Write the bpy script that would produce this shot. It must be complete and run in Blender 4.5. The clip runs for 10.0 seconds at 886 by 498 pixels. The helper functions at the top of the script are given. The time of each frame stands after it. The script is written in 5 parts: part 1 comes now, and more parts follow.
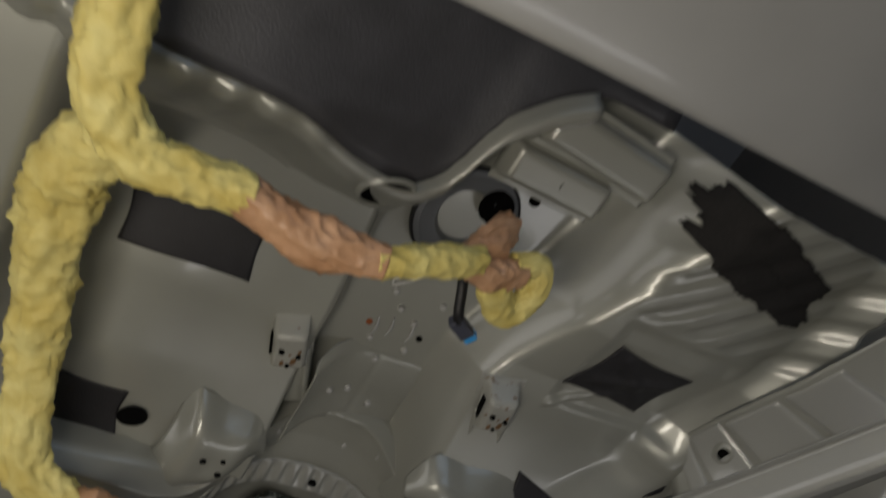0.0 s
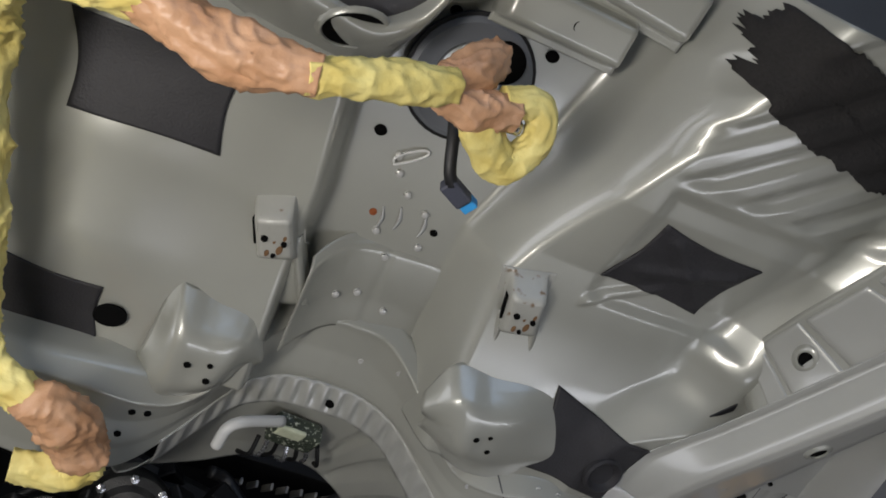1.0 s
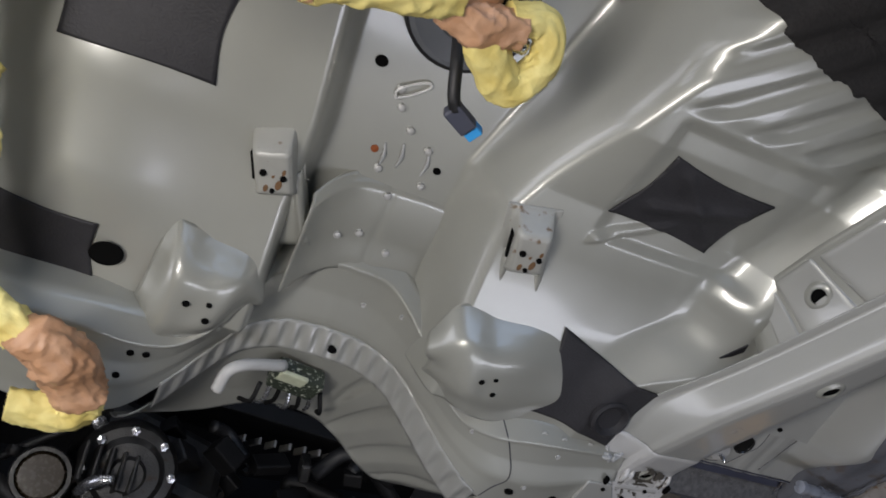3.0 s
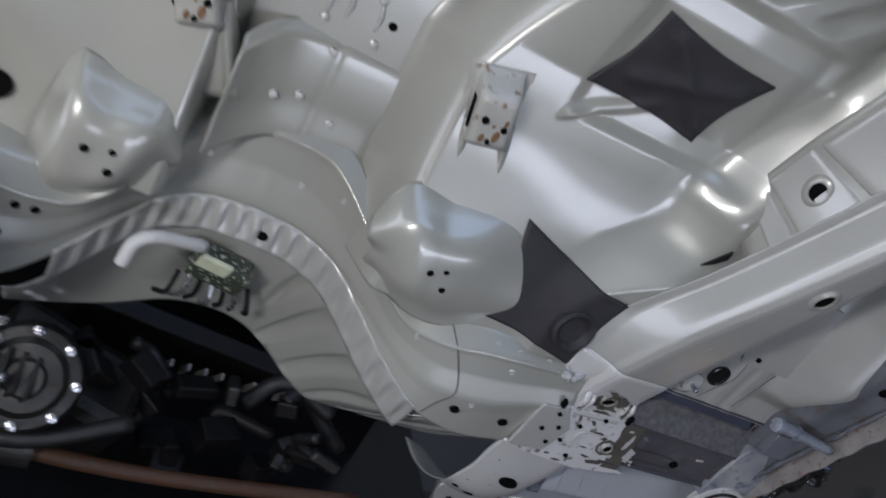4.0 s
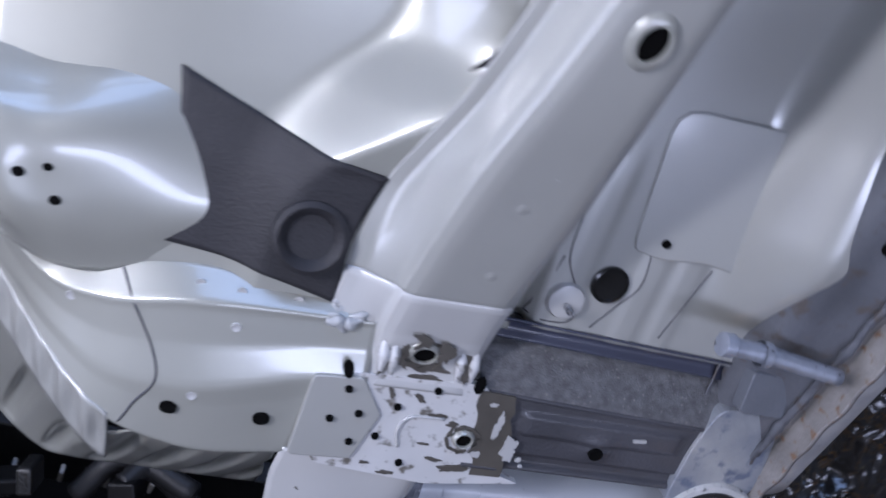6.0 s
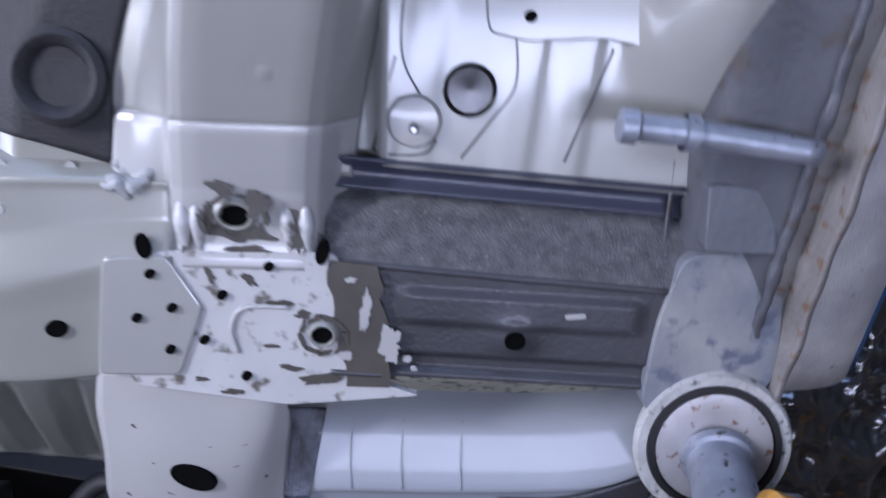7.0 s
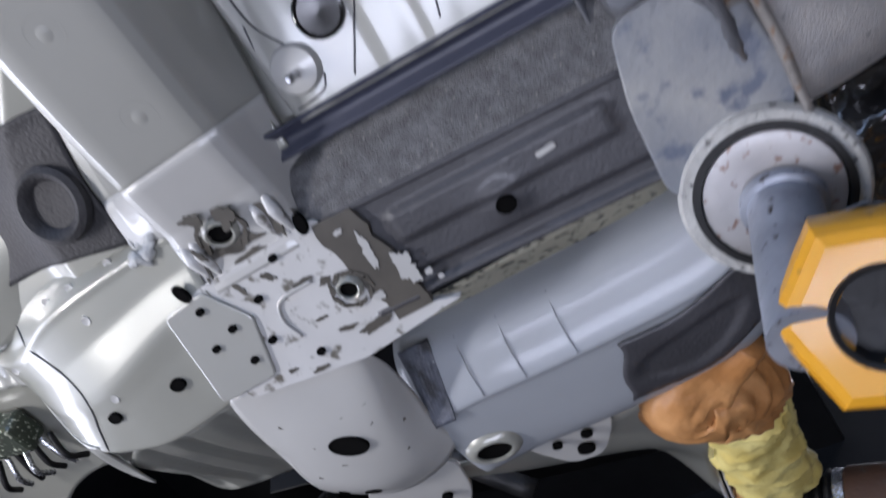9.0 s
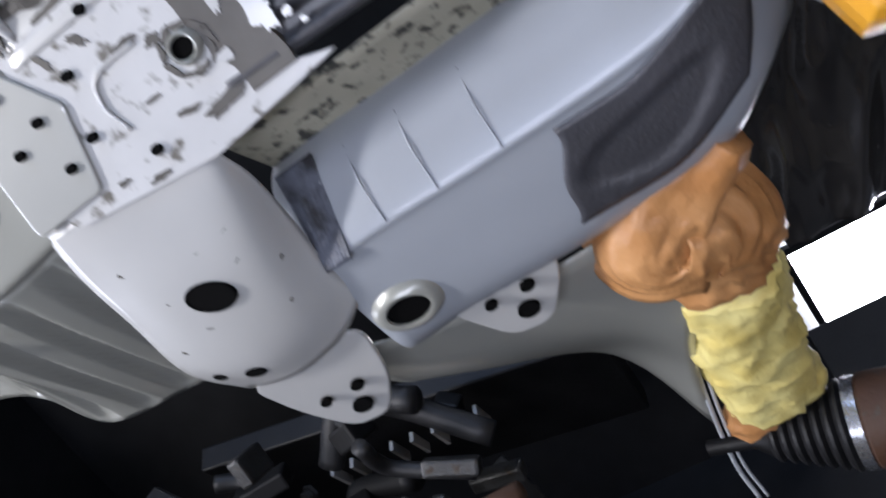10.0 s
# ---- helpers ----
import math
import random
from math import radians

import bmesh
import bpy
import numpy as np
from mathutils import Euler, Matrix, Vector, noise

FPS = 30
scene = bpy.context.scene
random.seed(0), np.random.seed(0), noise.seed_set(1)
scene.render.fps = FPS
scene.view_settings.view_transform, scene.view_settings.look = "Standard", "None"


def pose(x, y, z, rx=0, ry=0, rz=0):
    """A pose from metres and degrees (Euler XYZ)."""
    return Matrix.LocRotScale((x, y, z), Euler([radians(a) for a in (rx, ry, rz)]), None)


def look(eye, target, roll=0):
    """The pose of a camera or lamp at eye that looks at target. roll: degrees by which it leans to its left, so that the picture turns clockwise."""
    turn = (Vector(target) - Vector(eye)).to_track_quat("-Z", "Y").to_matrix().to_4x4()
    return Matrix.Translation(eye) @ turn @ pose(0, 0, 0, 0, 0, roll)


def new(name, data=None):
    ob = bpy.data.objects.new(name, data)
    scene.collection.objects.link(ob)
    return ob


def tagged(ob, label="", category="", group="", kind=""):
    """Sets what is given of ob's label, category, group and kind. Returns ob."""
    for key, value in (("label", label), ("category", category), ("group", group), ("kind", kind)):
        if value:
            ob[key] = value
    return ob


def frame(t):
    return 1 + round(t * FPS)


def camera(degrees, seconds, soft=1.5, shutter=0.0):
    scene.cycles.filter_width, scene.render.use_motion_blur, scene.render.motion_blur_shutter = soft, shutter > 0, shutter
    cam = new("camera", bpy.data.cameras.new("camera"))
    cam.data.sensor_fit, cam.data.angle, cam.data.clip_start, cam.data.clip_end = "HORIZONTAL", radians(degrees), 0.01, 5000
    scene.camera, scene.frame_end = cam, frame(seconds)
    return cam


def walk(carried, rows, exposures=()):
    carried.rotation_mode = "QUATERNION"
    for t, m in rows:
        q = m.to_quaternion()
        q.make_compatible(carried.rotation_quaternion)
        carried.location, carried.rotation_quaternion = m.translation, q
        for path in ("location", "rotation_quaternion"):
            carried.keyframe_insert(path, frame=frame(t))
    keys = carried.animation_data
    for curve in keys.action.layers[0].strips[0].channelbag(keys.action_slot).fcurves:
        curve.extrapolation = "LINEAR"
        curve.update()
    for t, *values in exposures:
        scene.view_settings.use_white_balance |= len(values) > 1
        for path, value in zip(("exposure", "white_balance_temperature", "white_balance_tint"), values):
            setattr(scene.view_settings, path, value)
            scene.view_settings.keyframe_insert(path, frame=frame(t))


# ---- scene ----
cam = camera(57.5, 10.0, soft=1.7, shutter=0.5)
PATH = [
    (0, (0.076, 0.064, 1.169), (1.076, 0.797, 2.738), -27.2),
    (0.5, (0.209, 0.133, 1.178), (1.04, 1.001, 2.778), -20.5),
    (1, (0.264, 0.157, 1.173), (1.017, 1.031, 2.807), -19.0),
    (1.5, (0.254, 0.175, 1.173), (1.013, 1.1, 2.775), -18.5),
    (2, (0.244, 0.184, 1.173), (1.019, 1.119, 2.761), -18.5),
    (2.2, (0.249, 0.188, 1.166), (1.013, 1.115, 2.764), -18.5),
    (3.3, (0.303, 0.210, 1.169), (1.064, 1.127, 2.775), -18.1),
    (3.5, (0.323, 0.225, 1.172), (1.085, 1.177, 2.758), -16.6),
    (4, (0.369, 0.327, 1.188), (1.202, 1.226, 2.769), -17.5),
    (4.5, (0.421, 0.439, 1.253), (1.404, 1.12, 2.856), -24.1),
    (5, (0.481, 0.477, 1.265), (1.551, 1.16, 2.81), -25.7),
    (5.2, (0.509, 0.475, 1.274), (1.560, 1.146, 2.838), -26.8),
    (6.3, (0.881, 0.509, 1.301), (1.198, 1.278, 3.120), -16.1),
    (6.5, (0.917, 0.533, 1.306), (1.181, 1.311, 3.129), -14.5),
    (7, (1.008, 0.642, 1.345), (1.079, 1.232, 3.255), -4.8),
    (7.5, (1.085, 0.69, 1.378), (0.897, 1.212, 3.299), 10.3),
    (8, (1.163, 0.669, 1.366), (0.61, 1.259, 3.195), 22.2),
    (8.5, (1.19, 0.656, 1.352), (0.512, 1.237, 3.142), 21.2),
    (9, (1.172, 0.694, 1.36), (0.45, 1.273, 3.132), 19.3),
    (9.5, (1.127, 0.777, 1.402), (0.42, 1.307, 3.196), 20.2),
    (10, (1.113, 0.848, 1.419), (0.458, 1.369, 3.235), 17.8),
]
walk(cam, [(t, look(eye, target, roll)) for t, eye, target, roll in PATH], [(0.0, -0.9, 6850, 12), (0.5, -0.1, 6450, 14), (1.0, 0.2, 6300, 14), (3.5, 0.4, 6000, 17), (5.0, 0.98, 5400, 19), (6.5, 1.32, 5300, 26), (7.0, 1.4, 5300, 26), (7.5, 1.82, 5480, 23), (8.0, 1.72, 5680, 22), (8.5, 1.42, 5780, 21), (9.0, 1.36, 5780, 19), (10.0, 1.76, 5780, 18)])

# ---- world, lights ----
world = bpy.data.worlds.new("world")
scene.world = world
world.use_nodes = True
wn = world.node_tree.nodes
sky = wn.new("ShaderNodeTexSky")
sky.sky_type, sky.sun_disc, sky.sun_elevation, sky.sun_rotation = "NISHITA", False, radians(35), radians(120)
world.node_tree.links.new(sky.outputs[0], wn["Background"].inputs[0])
wn["Background"].inputs[1].default_value = 0.08


def area(name, eye, target, sx, sy, watts, colour):
    lamp = bpy.data.lights.new(name, "AREA")
    lamp.shape, lamp.size, lamp.size_y, lamp.energy, lamp.color = "RECTANGLE", sx, sy, watts, colour
    ob = new(name, lamp)
    ob.matrix_world = look(eye, target)
    return ob


# daylight at two assumed wall openings, plus two strip lamps added to light the underside
area("window_light", (-2.35, 0.6, 1.35), (0.6, 0.6, 1.75), 2.2, 0.9, 16, (0.95, 0.96, 1.0))
area("door_light", (0.9, -2.9, 1.15), (0.9, 0.6, 1.45), 3.2, 1.9, 32, (0.52, 0.71, 1.0))
area("added_strip_light", (-0.16, 0.24, 1.00), (0.32, 0.50, 1.80), 0.60, 0.09, 6.7, (1.0, 0.955, 0.85))
area("added_strip_light", (1.05, 0.74, 0.50), (1.05, 0.80, 1.75), 1.10, 0.14, 2.7, (0.93, 0.95, 1.0))

# ---- materials ----
MATS = {}


def nodes_of(name):
    m = bpy.data.materials.new(name)
    m.use_nodes = True
    return m, m.node_tree.nodes, m.node_tree.links, m.node_tree.nodes["Principled BSDF"]


def surface(name, colour, dark=None, rough=0.4, metal=0.0, coat=0.0, scale=12.0, fine=220.0, bump=0.05, dirt=0.0, dirt_colour=(0.05, 0.04, 0.03), spread=0.15, coords="Object", sharp=(0.35, 0.7), rvar=1.0):
    """A procedural surface: two scales of colour and roughness variation, fine relief, optional stains."""
    if name in MATS:
        return MATS[name]
    m, n, l, b = nodes_of(name)
    tc = n.new("ShaderNodeTexCoord")
    big, small = n.new("ShaderNodeTexNoise"), n.new("ShaderNodeTexNoise")
    big.inputs["Scale"].default_value, big.inputs["Detail"].default_value = scale, 6
    small.inputs["Scale"].default_value, small.inputs["Detail"].default_value = fine, 3
    for t in (big, small):
        l.new(tc.outputs[coords], t.inputs["Vector"])
    ramp = n.new("ShaderNodeValToRGB")
    dark = dark or tuple(c * (1 - spread) for c in colour)
    ramp.color_ramp.elements[0].position, ramp.color_ramp.elements[1].position = sharp
    ramp.color_ramp.elements[0].color, ramp.color_ramp.elements[1].color = (*dark, 1), (*colour, 1)
    l.new(big.outputs["Fac"], ramp.inputs["Fac"])
    out = ramp.outputs["Color"]
    if dirt > 0:
        spots, mask, mix = n.new("ShaderNodeTexNoise"), n.new("ShaderNodeValToRGB"), n.new("ShaderNodeMixRGB")
        spots.inputs["Scale"].default_value, spots.inputs["Detail"].default_value = scale * 3.1, 8
        l.new(tc.outputs[coords], spots.inputs["Vector"])
        mask.color_ramp.elements[0].position, mask.color_ramp.elements[1].position = 0.72 - 0.3 * dirt, 0.8 - 0.25 * dirt
        l.new(spots.outputs["Fac"], mask.inputs["Fac"])
        l.new(mask.outputs["Color"], mix.inputs["Fac"])
        l.new(out, mix.inputs[1])
        mix.inputs[2].default_value = (*dirt_colour, 1)
        out = mix.outputs[0]
    l.new(out, b.inputs["Base Color"])
    mr = n.new("ShaderNodeMapRange")
    mr.inputs[3].default_value, mr.inputs[4].default_value = max(0.02, rough - 0.07 * rvar), min(1, rough + 0.1 * rvar)
    l.new(small.outputs["Fac"], mr.inputs[0])
    l.new(mr.outputs[0], b.inputs["Roughness"])
    b.inputs["Metallic"].default_value = metal
    b.inputs["Coat Weight"].default_value = coat
    b.inputs["Coat Roughness"].default_value = 0.10
    if bump > 0:
        bp = n.new("ShaderNodeBump")
        bp.inputs["Strength"].default_value, bp.inputs["Distance"].default_value = bump, 0.002
        l.new(small.outputs["Fac"], bp.inputs["Height"])
        l.new(bp.outputs[0], b.inputs["Normal"])
    MATS[name] = m
    return m


PAINT = surface("grey_body_paint", (0.37, 0.373, 0.332), rough=0.33, metal=0.22, coat=0.75, scale=7, fine=160, bump=0.0, spread=0.10, rvar=0.25)
PAINT_LIGHT = surface("light_body_paint", (0.49, 0.49, 0.475), rough=0.35, metal=0.10, coat=0.5, scale=9, fine=190, bump=0.0, spread=0.08, rvar=0.2)
PAINT_MID = surface("pale_body_paint", (0.40, 0.403, 0.376), rough=0.34, metal=0.18, coat=0.65, scale=8, fine=170, bump=0.0, spread=0.08, rvar=0.15)
PATCHY = surface("chipped_body_paint", (0.56, 0.56, 0.55), rough=0.36, coat=0.3, scale=34, fine=260, bump=0.08, dirt=0.52, dirt_colour=(0.13, 0.12, 0.10), spread=0.08)
BITUMEN = surface("bitumen_sheet", (0.022, 0.021, 0.024), rough=0.62, scale=30, fine=420, bump=0.35, spread=0.3)
DARKCOAT = surface("dark_seam_coating", (0.066, 0.066, 0.075), rough=0.45, coat=0.15, scale=18, fine=380, bump=0.25, spread=0.3)
PITCH = surface("sprayed_underseal", (0.016, 0.014, 0.013), rough=0.8, scale=40, fine=300, bump=0.5, spread=0.4)
# near-black for discs and slabs that paint the shade inside openings
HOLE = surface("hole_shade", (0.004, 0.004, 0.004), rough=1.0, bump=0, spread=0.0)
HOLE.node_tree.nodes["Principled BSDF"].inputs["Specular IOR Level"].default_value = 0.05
BRACKET = surface("zinc_bracket", (0.40, 0.40, 0.365), rough=0.42, metal=0.1, coat=0.15, scale=28, fine=300, bump=0.06, dirt=0.30, dirt_colour=(0.16, 0.10, 0.05))
SEALER = surface("seam_sealer", (0.42, 0.43, 0.43), rough=0.5, scale=40, fine=300, bump=0.4)
# worn, stained paint whose base is also darkened for the sill's shade
SILL = surface("worn_shaded_sill_paint", (0.115, 0.12, 0.135), rough=0.45, coat=0.2, scale=22, fine=260, bump=0.3, dirt=0.5, dirt_colour=(0.08, 0.07, 0.065), spread=0.3)
RUST = surface("rusty_flange", (0.27, 0.255, 0.24), rough=0.6, scale=40, fine=260, bump=0.5, dirt=0.45, dirt_colour=(0.17, 0.10, 0.055), spread=0.3)
YTAPE = surface("yellow_masking_tape", (0.84, 0.74, 0.29), dark=(0.70, 0.56, 0.16), rough=0.6, scale=34, fine=75, bump=0.9)
BTAPE = surface("brown_masking_paper", (0.62, 0.37, 0.22), dark=(0.46, 0.24, 0.12), rough=0.42, scale=34, fine=75, bump=0.9)
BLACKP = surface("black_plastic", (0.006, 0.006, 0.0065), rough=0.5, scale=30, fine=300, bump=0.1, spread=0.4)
RUBBER = surface("black_rubber", (0.010, 0.010, 0.011), rough=0.5, scale=30, fine=300, bump=0.15, spread=0.4)
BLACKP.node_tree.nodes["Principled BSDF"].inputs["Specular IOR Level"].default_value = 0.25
BLUE = surface("blue_plastic", (0.05, 0.36, 0.80), rough=0.3, scale=40, fine=300, bump=0.02)
ALLOY = surface("cast_alloy", (0.075, 0.075, 0.074), rough=0.42, metal=0.85, scale=30, fine=400, bump=0.4, dirt=0.4, spread=0.35)
STEEL = surface("bright_steel", (0.62, 0.63, 0.66), rough=0.25, metal=0.95, scale=30, fine=300, bump=0.05, spread=0.2)
GALV = surface("galvanised_steel", (0.42, 0.45, 0.52), rough=0.42, metal=0.55, scale=50, fine=300, bump=0.15, dirt=0.35, spread=0.3)
LIFTYEL = surface("yellow_lift_paint", (0.70, 0.33, 0.012), rough=0.38, coat=0.3, scale=22, fine=220, bump=0.08, dirt=0.35, dirt_colour=(0.14, 0.10, 0.06), spread=0.15)
WHITERUB = surface("dusty_rubber_pad", (0.52, 0.52, 0.5), rough=0.75, scale=60, fine=380, bump=0.6, dirt=0.45, dirt_colour=(0.10, 0.10, 0.10), spread=0.25)
RUSTTUBE = surface("rusty_tube", (0.06, 0.026, 0.011), rough=0.6, scale=30, fine=260, bump=0.3, dirt=0.5)
FOIL = surface("black_plastic_sheeting", (0.03, 0.028, 0.027), rough=0.22, coat=1.0, scale=18, fine=90, bump=0.1, spread=0.4)
CONCRETE = surface("concrete_floor", (0.17, 0.155, 0.122), rough=0.6, scale=2.2, fine=60, bump=0.3, dirt=0.4, dirt_colour=(0.08, 0.075, 0.07), spread=0.3)
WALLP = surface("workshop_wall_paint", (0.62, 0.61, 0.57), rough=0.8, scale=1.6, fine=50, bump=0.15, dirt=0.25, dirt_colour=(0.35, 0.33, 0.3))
# the wall paint again, base darkened to stand for unlit walls
WALLSHADE = surface("shaded_workshop_wall", (0.10, 0.095, 0.09), rough=0.8, scale=1.6, fine=50, bump=0.15, dirt=0.25, dirt_colour=(0.05, 0.05, 0.05))
CEIL = surface("workshop_ceiling", (0.30, 0.30, 0.30), rough=0.85, scale=1.6, fine=50, bump=0.1)
GLASS_G = surface("dusty_bulb_glass", (0.55, 0.58, 0.42), rough=0.12, scale=90, fine=300, bump=0.1)

# ---- mesh helpers ----
CX = 0.53  # the car's middle plane


def link_mesh(name, verts, faces, material, parent=None, label="", smooth=True, thick=0.0, bevel=0.0):
    me = bpy.data.meshes.new(name)
    me.from_pydata([tuple(v) for v in verts], [], faces)
    me.validate()
    me.materials.append(material)
    ob = new(name, me)
    if smooth:
        me.polygons.foreach_set("use_smooth", [True] * len(me.polygons))
    if thick:
        s = ob.modifiers.new("gauge", "SOLIDIFY")
        s.thickness, s.offset = thick, -1.0
    if bevel:
        bv = ob.modifiers.new("edges", "BEVEL")
        bv.width, bv.segments, bv.limit_method = bevel, 2, "ANGLE"
    if parent is not None:
        ob.parent = parent
    if label:
        ob["label"] = label
    return ob


def part(name, bm, material, parent, label="", smooth=False, bevel=0.0):
    me = bpy.data.meshes.new(name)
    bm.normal_update()
    bm.to_mesh(me)
    bm.free()
    me.materials.append(material)
    ob = new(name, me)
    if smooth:
        me.polygons.foreach_set("use_smooth", [True] * len(me.polygons))
    if bevel:
        bv = ob.modifiers.new("edges", "BEVEL")
        bv.width, bv.segments, bv.limit_method = bevel, 2, "ANGLE"
    if parent is not None:
        ob.parent = parent
    if label:
        ob["label"] = label
    return ob


def thing(name, label, category, group="", kind=""):
    return tagged(new(name), label, category, group, kind)


def smooth(a, b, x):
    t = np.clip((np.asarray(x, float) - a) / (b - a), 0, 1)
    return t * t * (3 - 2 * t)


def spline(xs, ys):
    """A smooth curve through the given stations."""
    xs, ys = np.asarray(xs, float), np.asarray(ys, float)
    slope = np.gradient(ys, xs)

    def at(x):
        x = np.clip(x, xs[0], xs[-1])
        i = np.clip(np.searchsorted(xs, x) - 1, 0, len(xs) - 2)
        h = xs[i + 1] - xs[i]
        t = (x - xs[i]) / h
        return ((1 + 2 * t) * (1 - t) ** 2 * ys[i] + t * (1 - t) ** 2 * h * slope[i]
                + t * t * (3 - 2 * t) * ys[i + 1] + t * t * (t - 1) * h * slope[i + 1])
    return at


def sheet(name, fn, nu, nv, material, parent, label="", thick=0.0015):
    """A pressed panel: fn takes arrays u, v from 0 to 1 and gives x, y, z."""
    u, v = np.meshgrid(np.linspace(0, 1, nu + 1), np.linspace(0, 1, nv + 1), indexing="ij")
    x, y, z = fn(u, v)
    verts = np.stack(np.broadcast_arrays(x, y, z), -1).reshape(-1, 3)
    w = nv + 1
    faces = [(i * w + j, i * w + j + 1, (i + 1) * w + j + 1, (i + 1) * w + j) for i in range(nu) for j in range(nv)]
    return link_mesh(name, verts, faces, material, parent, label, True, thick)


def catmull(p, n):
    """p: (k, ...) control rows; n points per span along the first axis."""
    p = np.asarray(p, float)
    q = np.concatenate([2 * p[:1] - p[1:2], p, 2 * p[-1:] - p[-2:-1]])
    out = []
    for i in range(1, len(q) - 2):
        for t in np.arange(n) / n:
            out.append(0.5 * (2 * q[i] + (q[i + 1] - q[i - 1]) * t + (2 * q[i - 1] - 5 * q[i] + 4 * q[i + 1] - q[i + 2]) * t ** 2
                              + (3 * q[i] - q[i - 1] - 3 * q[i + 1] + q[i + 2]) * t ** 3))
    out.append(q[-2])
    return np.array(out)


def net(name, rows, material, parent, label="", n=6, m=6, thick=0.0015):
    """A panel lofted through rows of control points."""
    g = catmull(rows, n)
    g = np.swapaxes(catmull(np.swapaxes(g, 0, 1), m), 0, 1)
    nu, nv = g.shape[0] - 1, g.shape[1] - 1
    w = nv + 1
    faces = [(i * w + j, i * w + j + 1, (i + 1) * w + j + 1, (i + 1) * w + j) for i in range(nu) for j in range(nv)]
    return link_mesh(name, g.reshape(-1, 3), faces, material, parent, label, True, thick)


def box_bm(bm, m, sx, sy, sz):
    r = bmesh.ops.create_cube(bm, size=1.0, matrix=m @ Matrix.Diagonal((sx, sy, sz, 1)))
    return r["verts"]


def block(name, m, size, material, parent, label="", bevel=0.003):
    bm = bmesh.new()
    box_bm(bm, m, *size)
    return part(name, bm, material, parent, label, bevel=bevel)


def turned(name, profile, m, material, parent, label="", seg=28, smooth_=True):
    """A turned body: profile of (radius, height) about the pose's z axis."""
    verts, faces, k = [], [], len(profile)
    for s in range(seg):
        a = 2 * math.pi * s / seg
        verts += [m @ Vector((r * math.cos(a), r * math.sin(a), h)) for r, h in profile]
    for s in range(seg):
        t = (s + 1) % seg
        faces += [(s * k + j, t * k + j, t * k + j + 1, s * k + j + 1) for j in range(k - 1)]
    ob = link_mesh(name, verts, faces, material, parent, label, smooth_)
    if smooth_:
        ob.data.set_sharp_from_angle(angle=radians(40))
    return ob


def tube(name, pts, radius, material, parent, label="", n=8, seg=14, crumple=0.0, flat=1.0, caps=True, freq=60.0):
    """A swept tube through points; radius may be a list; crumple roughens it like wrapped paper."""
    p = catmull(pts, n)
    r = np.interp(np.linspace(0, 1, len(p)), np.linspace(0, 1, len(np.atleast_1d(radius))), np.atleast_1d(radius))
    tang = np.gradient(p, axis=0)
    tang /= np.linalg.norm(tang, axis=1)[:, None] + 1e-9
    up = np.array((0.13, 0.21, 0.97))
    verts, faces = [], []
    run = np.r_[0, np.cumsum(np.linalg.norm(np.diff(p, axis=0), axis=1))]
    for c, d, q, far in zip(p, tang, r, run):
        a = np.cross(d, up)
        a /= np.linalg.norm(a) + 1e-9
        b = np.cross(a, d)
        for s in range(seg):
            w = 2 * math.pi * s / seg
            off = a * math.cos(w) + b * math.sin(w) * flat
            k = 1.0
            if crumple:
                at = Vector((math.cos(w) * q * freq * 1.3, math.sin(w) * q * freq * 1.3, far * freq * 0.55 + p[0][0] * 90))
                fold = 1 - abs(noise.noise(at * 0.9 + Vector((far * 20, 0, 0))))
                k += crumple * (1.1 * noise.noise(at * 0.5) + 0.9 * fold ** 3 - 0.45 + 0.35 * noise.noise(at * 2.4))
            verts.append(c + off * q * k)
    count = len(p)
    for i in range(count - 1):
        faces += [(i * seg + s, i * seg + (s + 1) % seg, (i + 1) * seg + (s + 1) % seg, (i + 1) * seg + s) for s in range(seg)]
    if caps:
        faces += [tuple(range(seg))[::-1], tuple(range((count - 1) * seg, count * seg))]
    return link_mesh(name, verts, faces, material, parent, label, True)


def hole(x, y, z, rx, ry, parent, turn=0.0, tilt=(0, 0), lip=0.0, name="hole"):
    """A drilled or pressed hole: its shade as a black disc on the panel, with a raised lip where it has one."""
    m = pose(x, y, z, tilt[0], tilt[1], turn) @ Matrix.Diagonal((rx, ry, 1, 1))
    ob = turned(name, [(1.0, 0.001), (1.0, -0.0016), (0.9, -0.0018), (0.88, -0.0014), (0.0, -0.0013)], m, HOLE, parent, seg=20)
    if lip:
        m = pose(x, y, z, tilt[0], tilt[1], turn)
        turned("lip", [(rx + lip, 0.001), (rx + lip * 0.7, -0.002), (rx + lip * 0.25, -0.0036), (rx * 1.0, -0.0032), (rx * 0.97, -0.001)], m @ Matrix.Diagonal((1, ry / rx, 1, 1)), PAINT, ob, seg=24)
    return ob


def seat(ob, x, y):
    """The height and the tilt of a panel at a plan point."""
    co = np.array([v.co for v in ob.data.vertices])
    near = co[np.argsort((co[:, 0] - x) ** 2 + (co[:, 1] - y) ** 2)[:9]]
    fit, *_ = np.linalg.lstsq(np.c_[near[:, :2] - (x, y), np.ones(len(near))], near[:, 2], rcond=None)
    return float(fit[2]), math.degrees(math.atan(fit[1])), -math.degrees(math.atan(fit[0]))


def hole_on(ob, x, y, rx, ry, turn=0.0, lip=0.0, name="hole"):
    z, ax, ay = seat(ob, x, y)
    return hole(x, y, z - 0.0004 - 0.05 * max(rx, ry), rx, ry, ob, turn, (ax, ay), lip, name)


